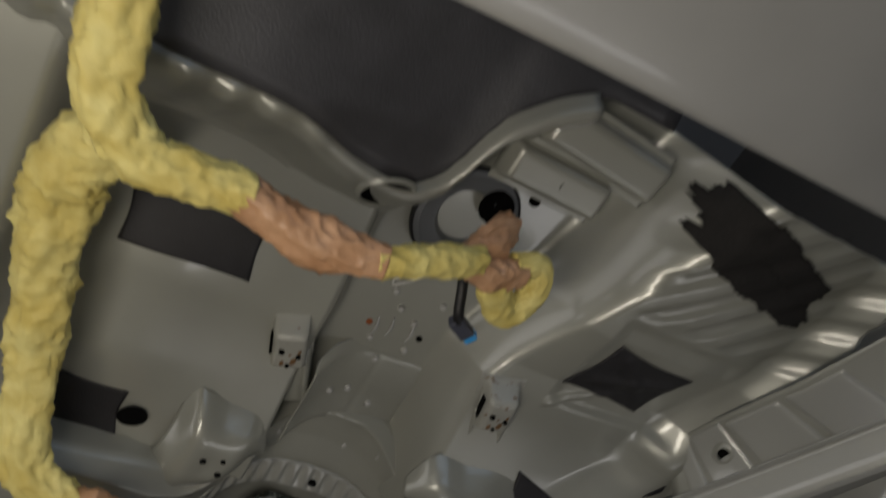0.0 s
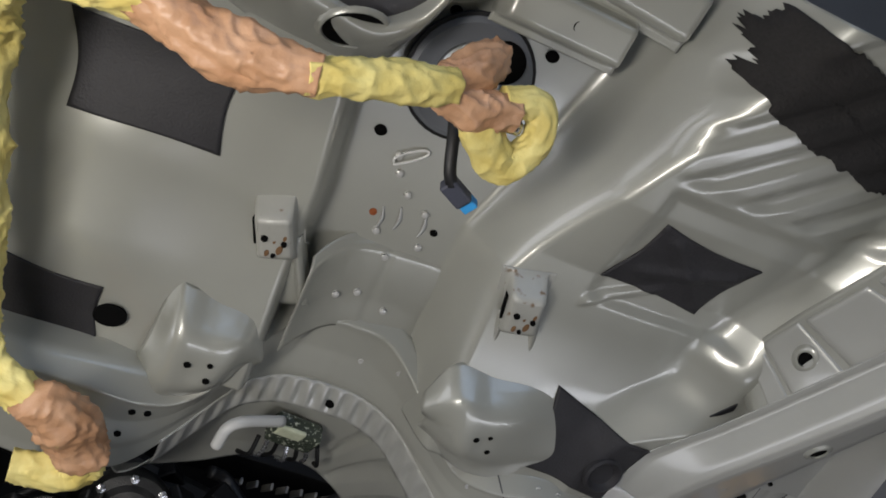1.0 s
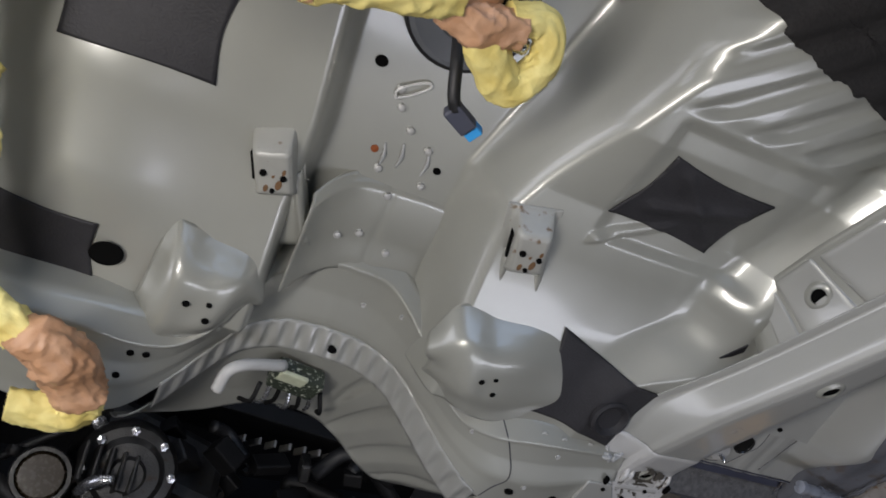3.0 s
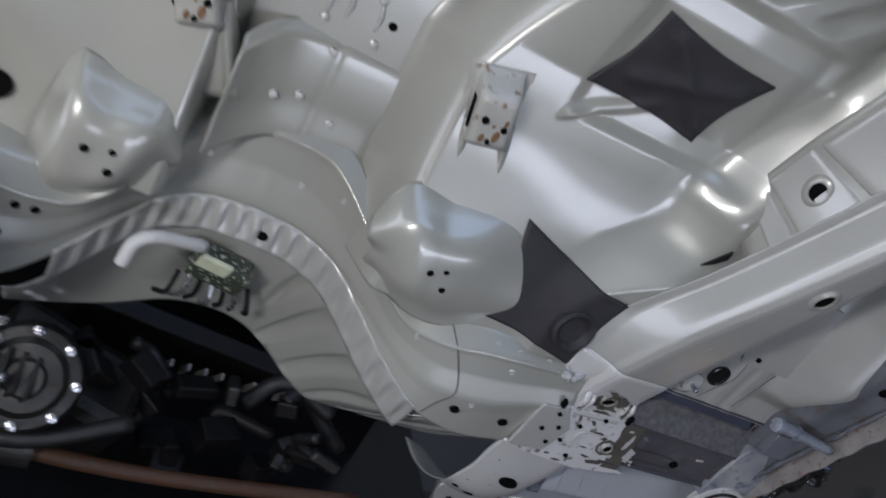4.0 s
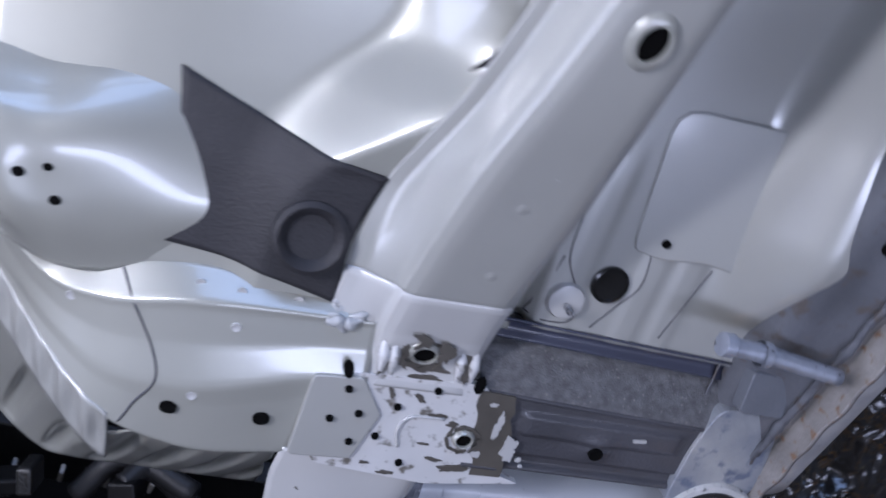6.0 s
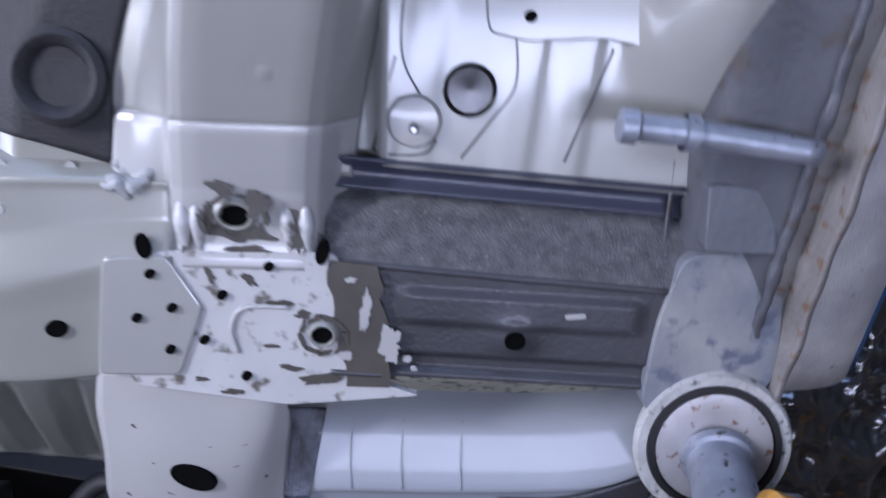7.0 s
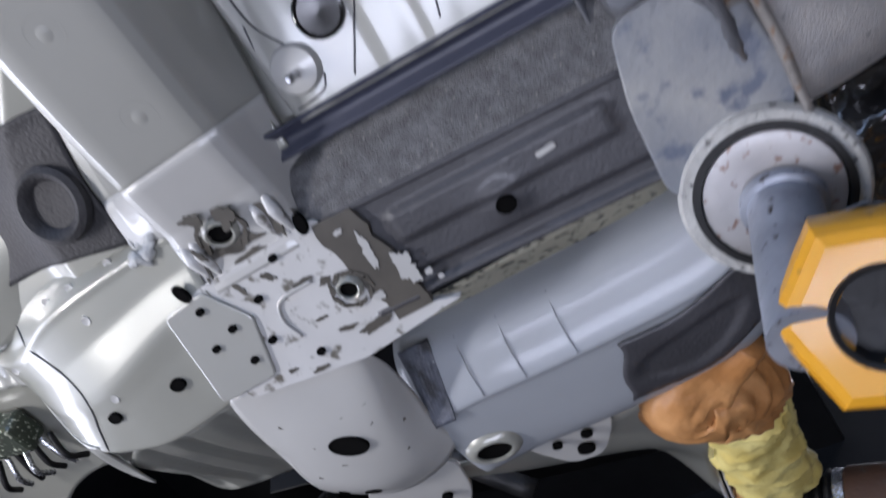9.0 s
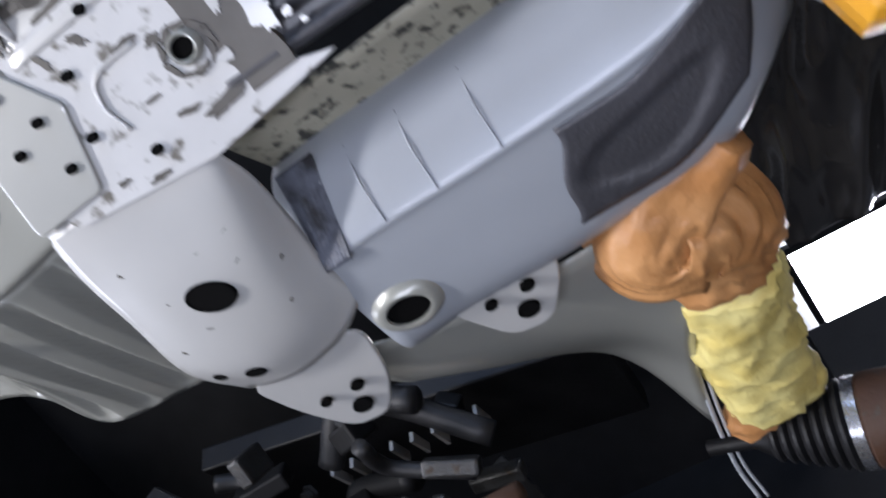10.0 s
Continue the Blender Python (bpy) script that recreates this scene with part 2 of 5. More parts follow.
def outline_plate(name, pts, z, thick, material, parent, label="", bevel=0.001, slope=(0, 0)):
    """A flat plate with a rounded outline; it rises by slope per metre of x and y."""
    bm = bmesh.new()
    cx, cy = np.mean([p[0] for p in pts]), np.mean([p[1] for p in pts])
    low = [bm.verts.new((x, y, z + slope[0] * (x - cx) + slope[1] * (y - cy))) for x, y in pts]
    f = bm.faces.new(low)
    ex = bmesh.ops.extrude_face_region(bm, geom=[f])
    for v in ex["geom"]:
        if isinstance(v, bmesh.types.BMVert):
            v.co.z += thick
    bmesh.ops.recalc_face_normals(bm, faces=bm.faces)
    return part(name, bm, material, parent, label, bevel=bevel)


def rounded(pts, r=0.3, n=5):
    """Corner-cut outline: each corner becomes a short arc."""
    out, k = [], len(pts)
    for i in range(k):
        a, b, c = (np.array(pts[j % k], float) for j in (i - 1, i, i + 1))
        p, q = b + (a - b) * r, b + (c - b) * r
        for t in np.linspace(0, 1, n):
            out.append(tuple((1 - t) ** 2 * p + 2 * t * (1 - t) * b + t * t * q))
    return out


# ---- the workshop ----
floor = tagged(block("floor", pose(0.5, 0.5, -0.05), (6.4, 7.4, 0.1), CONCRETE, None, bevel=0), "grey stained concrete workshop floor", "floor", kind="structure")
ceiling = tagged(block("ceiling", pose(0.5, 0.5, 4.55), (6.4, 7.4, 0.1), CEIL, None, bevel=0), "grey workshop ceiling", "ceiling", kind="structure")


def wall(name, a, b, z0, z1, opening=None, material=None, label="cream-painted workshop wall"):
    """A wall between two plan points, with an opening (from, to, sill, head) right through it."""
    ob = tagged(new(name), label, "wall", kind="structure")
    a, b = Vector((*a, 0)), Vector((*b, 0))
    along, length = (b - a).normalized(), (b - a).length
    spans = [(0, length, z0, z1)]
    if opening:
        s, e, lo, hi = opening
        spans = [(0, s, z0, z1), (e, length, z0, z1), (s, e, z0, lo), (s, e, hi, z1)]
    ang = math.degrees(math.atan2(along.y, along.x))
    for s, e, lo, hi in spans:
        c = a + along * (s + e) / 2
        block("wall_section", pose(c.x, c.y, (lo + hi) / 2, 0, 0, ang), (e - s, 0.2, hi - lo), material or WALLP, ob, bevel=0)
    return ob


wall("wall_west", (-2.6, -3.1), (-2.6, 4.1), 0, 4.5, (2.5, 4.9, 0.85, 1.85))
# east and north walls take the darkened copy as painted shade
wall("wall_east", (3.6, -3.1), (3.6, 4.1), 0, 4.5, None, WALLSHADE, "workshop wall with its shade put into the colour")
wall("wall_south", (-2.7, -3.1), (3.7, -3.1), 0, 4.5, (1.9, 5.3, 0.15, 2.15))
wall("wall_north", (-2.7, 4.1), (3.7, 4.1), 0, 4.5, None, WALLSHADE, "workshop wall with its shade put into the colour")

# ---- the car body, seen from beneath ----
car = thing("car", "grey-painted car body underside raised on a lift", "car")


def base_z(x):
    return 1.785 + 0.17 * 0.03 * np.log1p(np.exp((0.80 - np.asarray(x, float)) / 0.03))


def tunnel_share(x, y):
    right = 0.612 + 0.30 * np.clip(0.50 - y, 0, 1)
    left = 0.447 - 0.10 * np.clip(0.50 - y, 0, 1)
    soft = 0.030 + 0.12 * np.clip(0.5 - y, 0, 0.3)
    return smooth(right + soft, right - soft * 0.5, x) * smooth(left - 0.02, left + 0.012, x)


side_edge = spline([0.1, 0.345, 0.38, 0.415, 0.484, 0.515, 0.534, 0.56, 0.6, 0.64, 0.72], [0.963, 0.939, 0.927, 0.919, 0.898, 0.886, 0.891, 0.895, 0.875, 0.862, 0.858])


def floor_z(x, y):
    b = base_z(x)
    t = tunnel_share(x, y)
    z = b + t * (1.889 - 0.05 * (x - 0.53) - b - 0.35 * (x - 0.535) ** 2)
    z = z - 0.030 * smooth(0.53, 0.73, y) * (1 - t)
    # the right floor falls towards the rear
    z = z - (1 - t) * smooth(0.62, 0.72, x) * (0.30 * np.clip(0.47 - y, 0, 0.09) + 0.10 * np.clip(0.38 - y, 0, 1))
    # raised field round the square pad
    z = z + 0.005 * smooth(0.715, 0.735, x) * smooth(0.345, 0.36, y) * smooth(0.505, 0.49, y) * smooth(0.915, 0.89, x)
    # crossed swages under the square pad
    near = smooth(0.062, 0.045, np.hypot(x - 0.80, y - 0.434))
    for dx, dy in ((0.756, 0.655), (-0.956, 0.292)):
        z = z - 0.0040 * near * np.exp(-((((x - 0.80) * dy - (y - 0.434) * dx) / 0.0075) ** 2))
    # soft bulge of the left floor
    z = z - 0.020 * np.exp(-(((x - 0.25) / 0.075) ** 2)) * smooth(0.42, 0.52, y) * smooth(0.70, 0.60, y)
    # slanting ribs of the rear floor
    k = (x - 0.782) * 0.66 + (y - 0.337) * 0.75
    z = z + 0.004 * np.clip(np.sin(k * 2 * math.pi / 0.042), -0.4, 0.8) * smooth(0.345, 0.325, y) * smooth(0.70, 0.73, x)
    # long rib that runs into the pad
    z = z - 0.0035 * smooth(0.0075, 0.0045, np.abs(y - 0.502 + 0.6 * (x - 0.723))) * smooth(0.715, 0.725, x) * smooth(0.80, 0.78, x)
    # front right well and the left well
    z = z + 0.004 * smooth(0.48, 0.62, y) * smooth(0.70, 0.80, x) * smooth(0.92, 0.82, x) * smooth(0.66, 0.60, y)
    # walls down to the side rails
    edge = side_edge(y)
    early = 0.060 * smooth(0.48, 0.66, y)
    z = z - 0.048 * smooth(edge - 0.020 - early, edge + 0.036, x) - 0.06 * smooth(edge + 0.034, edge + 0.10, x)
    z = np.where(x > 0.8, np.maximum(z, np.minimum(1.7505, 1.787 - 0.35 * np.clip(0.747 - y, 0, 1))), z)
    mirror = 2 * CX - x
    z = z - 0.075 * smooth(0.905, 0.965, mirror)
    return z


def pan(u, v):
    x, y = 0.02 + 0.955 * u, 0.16 + 0.57 * v
    return x, y, floor_z(x, y)


sheet("floor_pan", pan, 380, 230, PAINT, car, "smooth grey floor pan with tunnel, glossy paint")


def skin(name, pts, lift, material, parent, label="", n=26):
    """A thin sheet that follows the floor within a four-sided outline."""
    a, b, c, d = (np.array(p, float) for p in pts)

    def fn(u, v):
        p = [(1 - u) * (1 - v) * a[i] + u * (1 - v) * b[i] + u * v * c[i] + (1 - u) * v * d[i] for i in (0, 1)]
        cx, cy = (a + b + c + d) / 4
        sag = 1 - 0.10 * (np.sin(math.pi * u) * np.abs(2 * v - 1) ** 3 + np.sin(math.pi * v) * np.abs(2 * u - 1) ** 3)
        x, y = cx + (p[0] - cx) * sag, cy + (p[1] - cy) * sag
        return x, y, floor_z(x, y) - lift
    return sheet(name, fn, n, n, material, parent, label, 0.002)


skin("bitumen_pad", [(0.739, 0.386), (0.866, 0.399), (0.845, 0.478), (0.722, 0.470)], 0.0026, BITUMEN, car, "square black bitumen damping pad")
skin("bitumen_pad", [(0.190, 0.415), (0.338, 0.400), (0.338, 0.495), (0.205, 0.498)], 0.0026, BITUMEN, car, "black bitumen damping pad")
skin("bitumen_pad", [(0.17, 0.655), (0.275, 0.659), (0.283, 0.722), (0.19, 0.722)], 0.0026, BITUMEN, car, "black bitumen damping pad")
front_pad = skin("bitumen_pad", [(0.745, 0.606), (0.873, 0.640), (0.858, 0.728), (0.743, 0.709)], 0.0026, BITUMEN, car, "black bitumen pad with a round pressed dish")
turned("dish", [(0.024, 0.002), (0.0235, -0.003), (0.020, -0.005), (0.0165, -0.003), (0.014, 0.0005), (0.0, 0.001)], pose(0.834, 0.685, float(floor_z(0.834, 0.685)) - 0.0045, -8, 0, 0), BITUMEN, front_pad)


def ragged(name, cx, cy, rx, ry, turn, lift, material, parent, label, seed):
    """A sprayed patch that follows the floor, with a torn outline."""
    c, k = math.cos(radians(turn)), math.sin(radians(turn))

    def fn(u, v):
        a = 2 * math.pi * u
        r = np.array([[1 + 0.22 * noise.noise(Vector((math.cos(p) * 1.3, math.sin(p) * 1.3, seed))) + 0.12 * noise.noise(Vector((math.cos(p) * 6, math.sin(p) * 6, seed + 3))) + 0.07 * noise.noise(Vector((math.cos(p) * 19, math.sin(p) * 19, seed + 7))) for p in row] for row in a])
        ca, sa = np.cos(a), np.sin(a)
        box = 1 / np.maximum(np.abs(ca), np.abs(sa)) ** 0.75
        px, py = rx * r * v * ca * box, ry * r * v * sa * box
        x, y = cx + c * px - k * py, cy + k * px + c * py
        return x, y, floor_z(x, y) - lift
    return sheet(name, fn, 160, 14, material, parent, label, 0.002)


ragged("underseal_patch", 0.812, 0.224, 0.098, 0.038, 14, 0.003, PITCH, car, "rough black underseal patch", 2.0)

# front crossmember that arches over the tunnel
D_ = [0.0, 0.05, 0.09, 0.12, 0.155, 0.19, 0.24, 0.33, 0.38]
rear_y = spline(D_, [0.634, 0.641, 0.668, 0.698, 0.724, 0.725, 0.720, 0.722, 0.722])
rear_z = spline(D_, [1.889, 1.884, 1.853, 1.815, 1.792, 1.775, 1.763, 1.757, 1.757])
crest_y = spline(D_, [0.657, 0.663, 0.692, 0.724, 0.750, 0.750, 0.738, 0.734, 0.734])
crest_z = spline(D_, [1.871, 1.864, 1.831, 1.794, 1.773, 1.757, 1.745, 1.742, 1.742])
ridge_y = spline(D_, [0.738, 0.742, 0.752, 0.768, 0.786, 0.796, 0.796, 0.776, 0.772])
ridge_z = spline(D_, [1.866, 1.860, 1.838, 1.810, 1.778, 1.751, 1.737, 1.735, 1.735])
front_y = spline(D_, [0.745, 0.749, 0.760, 0.780, 0.806, 0.826, 0.843, 0.840, 0.840])
front_z = spline(D_, [1.866, 1.860, 1.839, 1.810, 1.776, 1.748, 1.740, 1.740, 1.740])


def lean(x):
    return 0.17 * 0.03 * np.log1p(np.exp((0.57 - x) / 0.03))


def member(u, v):
    x = 0.15 + 0.737 * u
    d = np.abs(x - CX)
    a, r, b, c = (np.stack(np.broadcast_arrays(x, f(d), g(d) + lean(x)), -1) for f, g in ((rear_y, rear_z), (crest_y, crest_z), (ridge_y, ridge_z), (front_y, front_z)))
    up = a + np.stack([0 * x, 0 * x - 0.006, 0.050 + 0.01 * smooth(0.50, 0.45, x)], -1)
    drop = np.array((0, 0, 1.0))
    # flange, steep rear wall, crest, broad face with a faint hollow, ridge, lower face, return
    keys = [up, a, a + (r - a) * 0.75 - drop * 0.001, r - drop * 0.0015, r + (b - r) * 0.10, r + (b - r) * 0.5 + drop * 0.0015, r + (b - r) * 0.90 - drop * 0.001, b - drop * 0.001, b + (c - b) * 0.25, c, c + np.array((0, 0.003, 0.012))]
    ks = np.array([0, 0.06, 0.17, 0.22, 0.28, 0.42, 0.56, 0.62, 0.68, 0.95, 1.0])
    i = np.clip(np.searchsorted(ks, v, side="right") - 1, 0, len(ks) - 2)
    t = (v - ks[i]) / (ks[i + 1] - ks[i])
    t = t * t * (3 - 2 * t) * 0.5 + t * 0.5
    K = np.stack(keys, 0)
    ii, jj = np.indices(v.shape)
    p = K[i, ii, jj] * (1 - t)[..., None] + K[i + 1, ii, jj] * t[..., None]
    return p[..., 0], p[..., 1], p[..., 2]


cross = sheet("crossmember", member, 130, 44, PAINT, car, "arched grey crossmember with blue-grey sheen")
hole_on(cross, 0.825, 0.812, 0.0055, 0.0045)
hole_on(cross, 0.767, 0.812, 0.0055, 0.0042)


def along_panel(name, ob, pts, radius, material, parent, sink=0.0):
    """A thin bead that follows a panel through plan points."""
    pts = catmull([(x, y, 0) for x, y in pts], 6)
    return tube(name, [(x, y, seat(ob, x, y)[0] - sink) for x, y, _ in pts], radius, material, parent, n=2, seg=8)


along_panel("lap_seam", cross, [(0.722, 0.724), (0.742, 0.755), (0.757, 0.79), (0.745, 0.815), (0.735, 0.836)], 0.0008, DARKCOAT, cross)
for x, y in ((0.70, 0.757), (0.64, 0.735), (0.60, 0.69), (0.50, 0.66), (0.56, 0.70), (0.78, 0.80), (0.47, 0.70), (0.80, 0.75)):
    turned("spot_weld", [(0.0034, 0.0006), (0.003, -0.0008), (0.0015, -0.0004), (0.0, -0.0004)], pose(x, y, seat(cross, x, y)[0]), PAINT_LIGHT, cross, seg=12)
for x, y in ((0.332, 0.760), (0.347, 0.762), (0.325, 0.786)):
    hole_on(cross, x, y, 0.0036, 0.003)


# gathered strip on the arch's front edge and the bulkhead behind it
def gathered(u, v):
    x = 0.37 + 0.36 * u
    d = np.abs(x - CX)
    wave = 0.0032 * np.sin(x * 2 * math.pi / 0.018) * np.sin(math.pi * np.clip(v, 0, 1))
    return x, front_y(d) - 0.004 + (0.036 + 0.06 * d) * v, front_z(d) + lean(x) - 0.001 + (0.13 * d - 0.010) * v + wave


strip = sheet("gathered_flange", gathered, 140, 10, PAINT_MID, car, "crimped grey flange along the arch")
hole_on(strip, 0.546, 0.765, 0.006, 0.0045)

bay_y = spline([0.34, 0.44, 0.494, 0.56, 0.605, 0.664, 0.744, 0.85], [0.96, 0.93, 0.905, 0.905, 0.925, 0.958, 0.968, 0.975])


def bulkhead(u, v):
    x = 0.34 + 0.50 * u
    d = np.abs(x - CX)
    k = smooth(0.23, 0.17, d)
    y0, z0 = front_y(d) + 0.001 + (0.027 + 0.06 * d) * k, front_z(d) + lean(x) + 0.006 * (1 - k) + (0.13 * d - 0.008) * k
    y1 = np.maximum(bay_y(x), y0 + 0.012)
    y = y0 + (y1 - y0) * v
    rib = 0.010 * smooth(-0.1, 0.9, np.sin((x - 0.02 + 0.4 * v * 0.1) * 2 * math.pi / 0.036)) * np.sin(math.pi * v) ** 0.5
    return x, y, z0 + (1.905 - 0.04 * smooth(0.58, 0.68, x) - z0) * v ** 1.1 + rib * smooth(0.58, 0.6, x)


sheet("bulkhead", bulkhead, 220, 30, PAINT, car, "pale grey ribbed bulkhead panel")


# tunnel panel that laps under the crossmember, with its seam
def lap(u, v):
    x = 0.456 + 0.214 * u
    k = np.abs(2 * u - 1) ** 1.3
    y0 = 0.547 + 0.024 * k ** 3
    y1 = 0.664 + 0.075 * smooth(0.6, 1.0, u) + 0.02 * smooth(0.3, 0.0, u)
    y = y0 + (y1 - y0) * v
    groove = 0.0016 * (np.exp(-(((u - 0.40) / 0.018) ** 2)) + np.exp(-(((u - 0.70) / 0.018) ** 2)))
    return x, y, 1.887 - 0.030 * (x - 0.53) - (0.045 + 0.035 * u) * k ** 3 + groove - 0.004 * np.sin(math.pi * v) + 0.010 * smooth(0.12, 0, v) - 0.006 * smooth(0.6, 1, v)


tun = sheet("tunnel_panel", lap, 60, 30, PAINT, car, "lapped grey tunnel panel with sealed seam")
for x, y in ((0.500, 0.622), (0.523, 0.616), (0.560, 0.632), (0.535, 0.566)):
    turned("stud", [(0.0045, 0.002), (0.004, -0.003), (0.0022, -0.004), (0.0, -0.004)], pose(x, y, seat(tun, x, y)[0]), PAINT_LIGHT, tun, seg=12)
for x, y, r in ((0.574, 0.523, 0.0042), (0.476, 0.433, 0.0065), (0.600, 0.304, 0.007), (0.496, 0.300, 0.006)):
    hole(x, y, float(floor_z(x, y)) - 0.0006, r, r * 0.85, car)
turned("rust_spot", [(0.0042, 0.001), (0.004, -0.0012), (0.0, -0.002)], pose(0.504, 0.521, float(floor_z(0.504, 0.521))), surface("rust_dot", (0.30, 0.08, 0.02), rough=0.8, scale=80), car, "small rust spot", seg=14)
for x, y in ((0.512, 0.470), (0.530, 0.490), (0.556, 0.505), (0.504, 0.452), (0.577, 0.470), (0.515, 0.540), (0.565, 0.545)):
    turned("stud", [(0.0045, 0.001), (0.004, -0.004), (0.002, -0.0055), (0.0, -0.0055)], pose(x, y, float(floor_z(x, y))), PAINT_LIGHT, car, seg=12)
for x, y in ((0.512, 0.525), (0.558, 0.520), (0.530, 0.520)):
    tube("weld_bead", [(x, y - 0.014, float(floor_z(x, y)) - 0.0005), (x + 0.003, y, float(floor_z(x, y)) - 0.002), (x + 0.002, y + 0.014, float(floor_z(x, y)) - 0.0005)], [0.001, 0.0022, 0.001], SEALER, car)

# ring in the tunnel roof with its rubber boot, and the box section behind it
ring = turned("tunnel_ring", [(0.062, 0.004), (0.061, -0.004), (0.056, -0.007), (0.050, -0.004), (0.036, -0.001), (0.030, 0.008), (0.0, 0.008)], pose(0.533, 0.352, 1.882), surface("satin_ring", (0.20, 0.21, 0.23), rough=0.45, metal=0.3, coat=0.2), car, "satin grey ring in the tunnel roof", seg=40)
turned("seal", [(0.0645, 0.002), (0.0645, -0.003), (0.0615, -0.004), (0.061, 0.002)], pose(0.533, 0.352, 1.882), RUBBER, ring, seg=40)
# no real opening: a black disc paints the bore's shade
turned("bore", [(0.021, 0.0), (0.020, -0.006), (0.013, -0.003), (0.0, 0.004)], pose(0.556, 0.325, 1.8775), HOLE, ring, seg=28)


def hat(name, a, b, width, height, material, parent, label=""):
    """A pressed hat section from a to b with rolled shoulders."""
    a, b = Vector(a), Vector(b)
    along = (b - a).normalized()
    side = along.cross(Vector((0, 0, 1))).normalized()
    prof = [(-1.35, 0.0), (-1.05, 0.0), (-0.95, -0.08), (-0.82, -0.85), (-0.70, -1.0), (0, -1.0), (0.70, -1.0), (0.82, -0.85), (0.95, -0.08), (1.05, 0.0), (1.35, 0.0)]

    def fn(u, v):
        k = v * (len(prof) - 1)
        i = np.clip(k.astype(int), 0, len(prof) - 2)
        t = k - i
        P = np.array(prof)
        q = P[i] * (1 - t)[..., None] + P[i + 1] * t[..., None]
        e = smooth(0, 0.07, u) * smooth(1, 0.93, u)
        c = np.array(a) + (np.array(b) - np.array(a)) * u[..., None]
        p = c + np.array(side) * (q[..., 0:1] * width / 2) + np.array((0, 0, 1.0)) * (q[..., 1:2] * height * e[..., None])
        return p[..., 0], p[..., 1], p[..., 2]
    return sheet(name, fn, 40, 40, material, parent, label)


rb = hat("seat_rail_mount", (0.52, 0.262, 1.872), (0.645, 0.262, 1.848), 0.045, 0.020, PAINT, car, "pressed grey hat bracket beside the tunnel")
hole(0.588, 0.262, 1.8395, 0.005, 0.005, rb)
hat("seat_rail_mount", (0.54, 0.205, 1.872), (0.69, 0.215, 1.838), 0.05, 0.020, PAINT, car, "pressed grey hat bracket beside the tunnel")

# rear of the floor: hump over the axle with dark underside, round opening, pale side panel


well_y = spline([-0.10, 0.165, 0.29, 0.37, 0.43, 0.452, 0.468, 0.504, 0.56], [0.225, 0.265, 0.270, 0.294, 0.292, 0.268, 0.224, 0.178, 0.140])


def hump(u, v):
    x = -0.10 + 0.65 * u
    y = well_y(x) + 0.010 + 0.075 * (1 - v)
    rib = 0.0035 * np.clip(2 * np.sin(x * 2 * math.pi / 0.040), -1, 1) * smooth(0.1, 0.3, v) * smooth(0.36, 0.30, x)
    return x, y, 1.868 - 0.062 * smooth(0, 0.8, v) + 0.02 * smooth(0.85, 1.0, v) + rib


def rear_dark(u, v):
    x = -0.15 + 0.80 * u
    y = well_y(np.clip(x, -0.1, 0.56)) + 0.016 - 0.36 * v
    return x, y, 1.816 + 0.05 * np.sin(math.pi * v * 0.9) + 0.012 * np.sin(9 * u) - 0.05 * v


sheet("rear_hump", hump, 70, 26, PAINT, car, "ribbed grey hump of the rear floor")
# the well reuses the dark grey of the seams and outrigger
sheet("rear_well", rear_dark, 40, 24, DARKCOAT, car, "dark rear floor well with rusty brackets")
hole(0.398, 0.328, 1.812, 0.026, 0.019, car, turn=-20, lip=0.005, tilt=(28, 0))
for x, y in ((0.24, 0.10), (0.40, 0.14)):
    turned("rusty_disc", [(0.028, 0.002), (0.026, -0.004), (0.018, -0.006), (0.012, -0.003), (0.0, -0.003)], pose(x, y, 1.872), RUST, car, "rusty pressed disc")
net("side_panel", [[(0.25, 0.125, 1.70), (0.45, 0.118, 1.70), (0.65, 0.112, 1.70), (1.0, 0.105, 1.70)],
                   [(0.25, 0.11, 1.685), (0.45, 0.10, 1.685), (0.65, 0.095, 1.685), (1.0, 0.085, 1.685)],
                   [(0.25, -0.12, 1.66), (0.45, -0.13, 1.66), (0.65, -0.14, 1.66), (1.0, -0.15, 1.66)],
                   [(0.25, -0.4, 1.66), (0.45, -0.4, 1.66), (0.65, -0.4, 1.66), (1.0, -0.4, 1.66)]], PAINT_LIGHT, car, "smooth pale grey rear panel")


# stepped boxes either side of the tunnel, with their three drilled holes
BOX = [[(0.612, 0.665, 1.800), (0.630, 0.622, 1.803), (0.675, 0.617, 1.803), (0.712, 0.612, 1.800), (0.748, 0.612, 1.793)],
       [(0.610, 0.672, 1.790), (0.634, 0.636, 1.780), (0.675, 0.632, 1.781), (0.712, 0.626, 1.780), (0.754, 0.624, 1.785)],
       [(0.612, 0.680, 1.786), (0.640, 0.648, 1.765), (0.675, 0.651, 1.7605), (0.712, 0.646, 1.764), (0.762, 0.640, 1.778)],
       [(0.622, 0.690, 1.792), (0.650, 0.680, 1.757), (0.680, 0.684, 1.756), (0.715, 0.676, 1.759), (0.772, 0.662, 1.770)],
       [(0.624, 0.704, 1.797), (0.656, 0.704, 1.761), (0.685, 0.708, 1.757), (0.722, 0.705, 1.760), (0.785, 0.690, 1.765)],
       [(0.628, 0.716, 1.806), (0.655, 0.732, 1.787), (0.690, 0.740, 1.772), (0.732, 0.734, 1.768), (0.792, 0.706, 1.775)]]


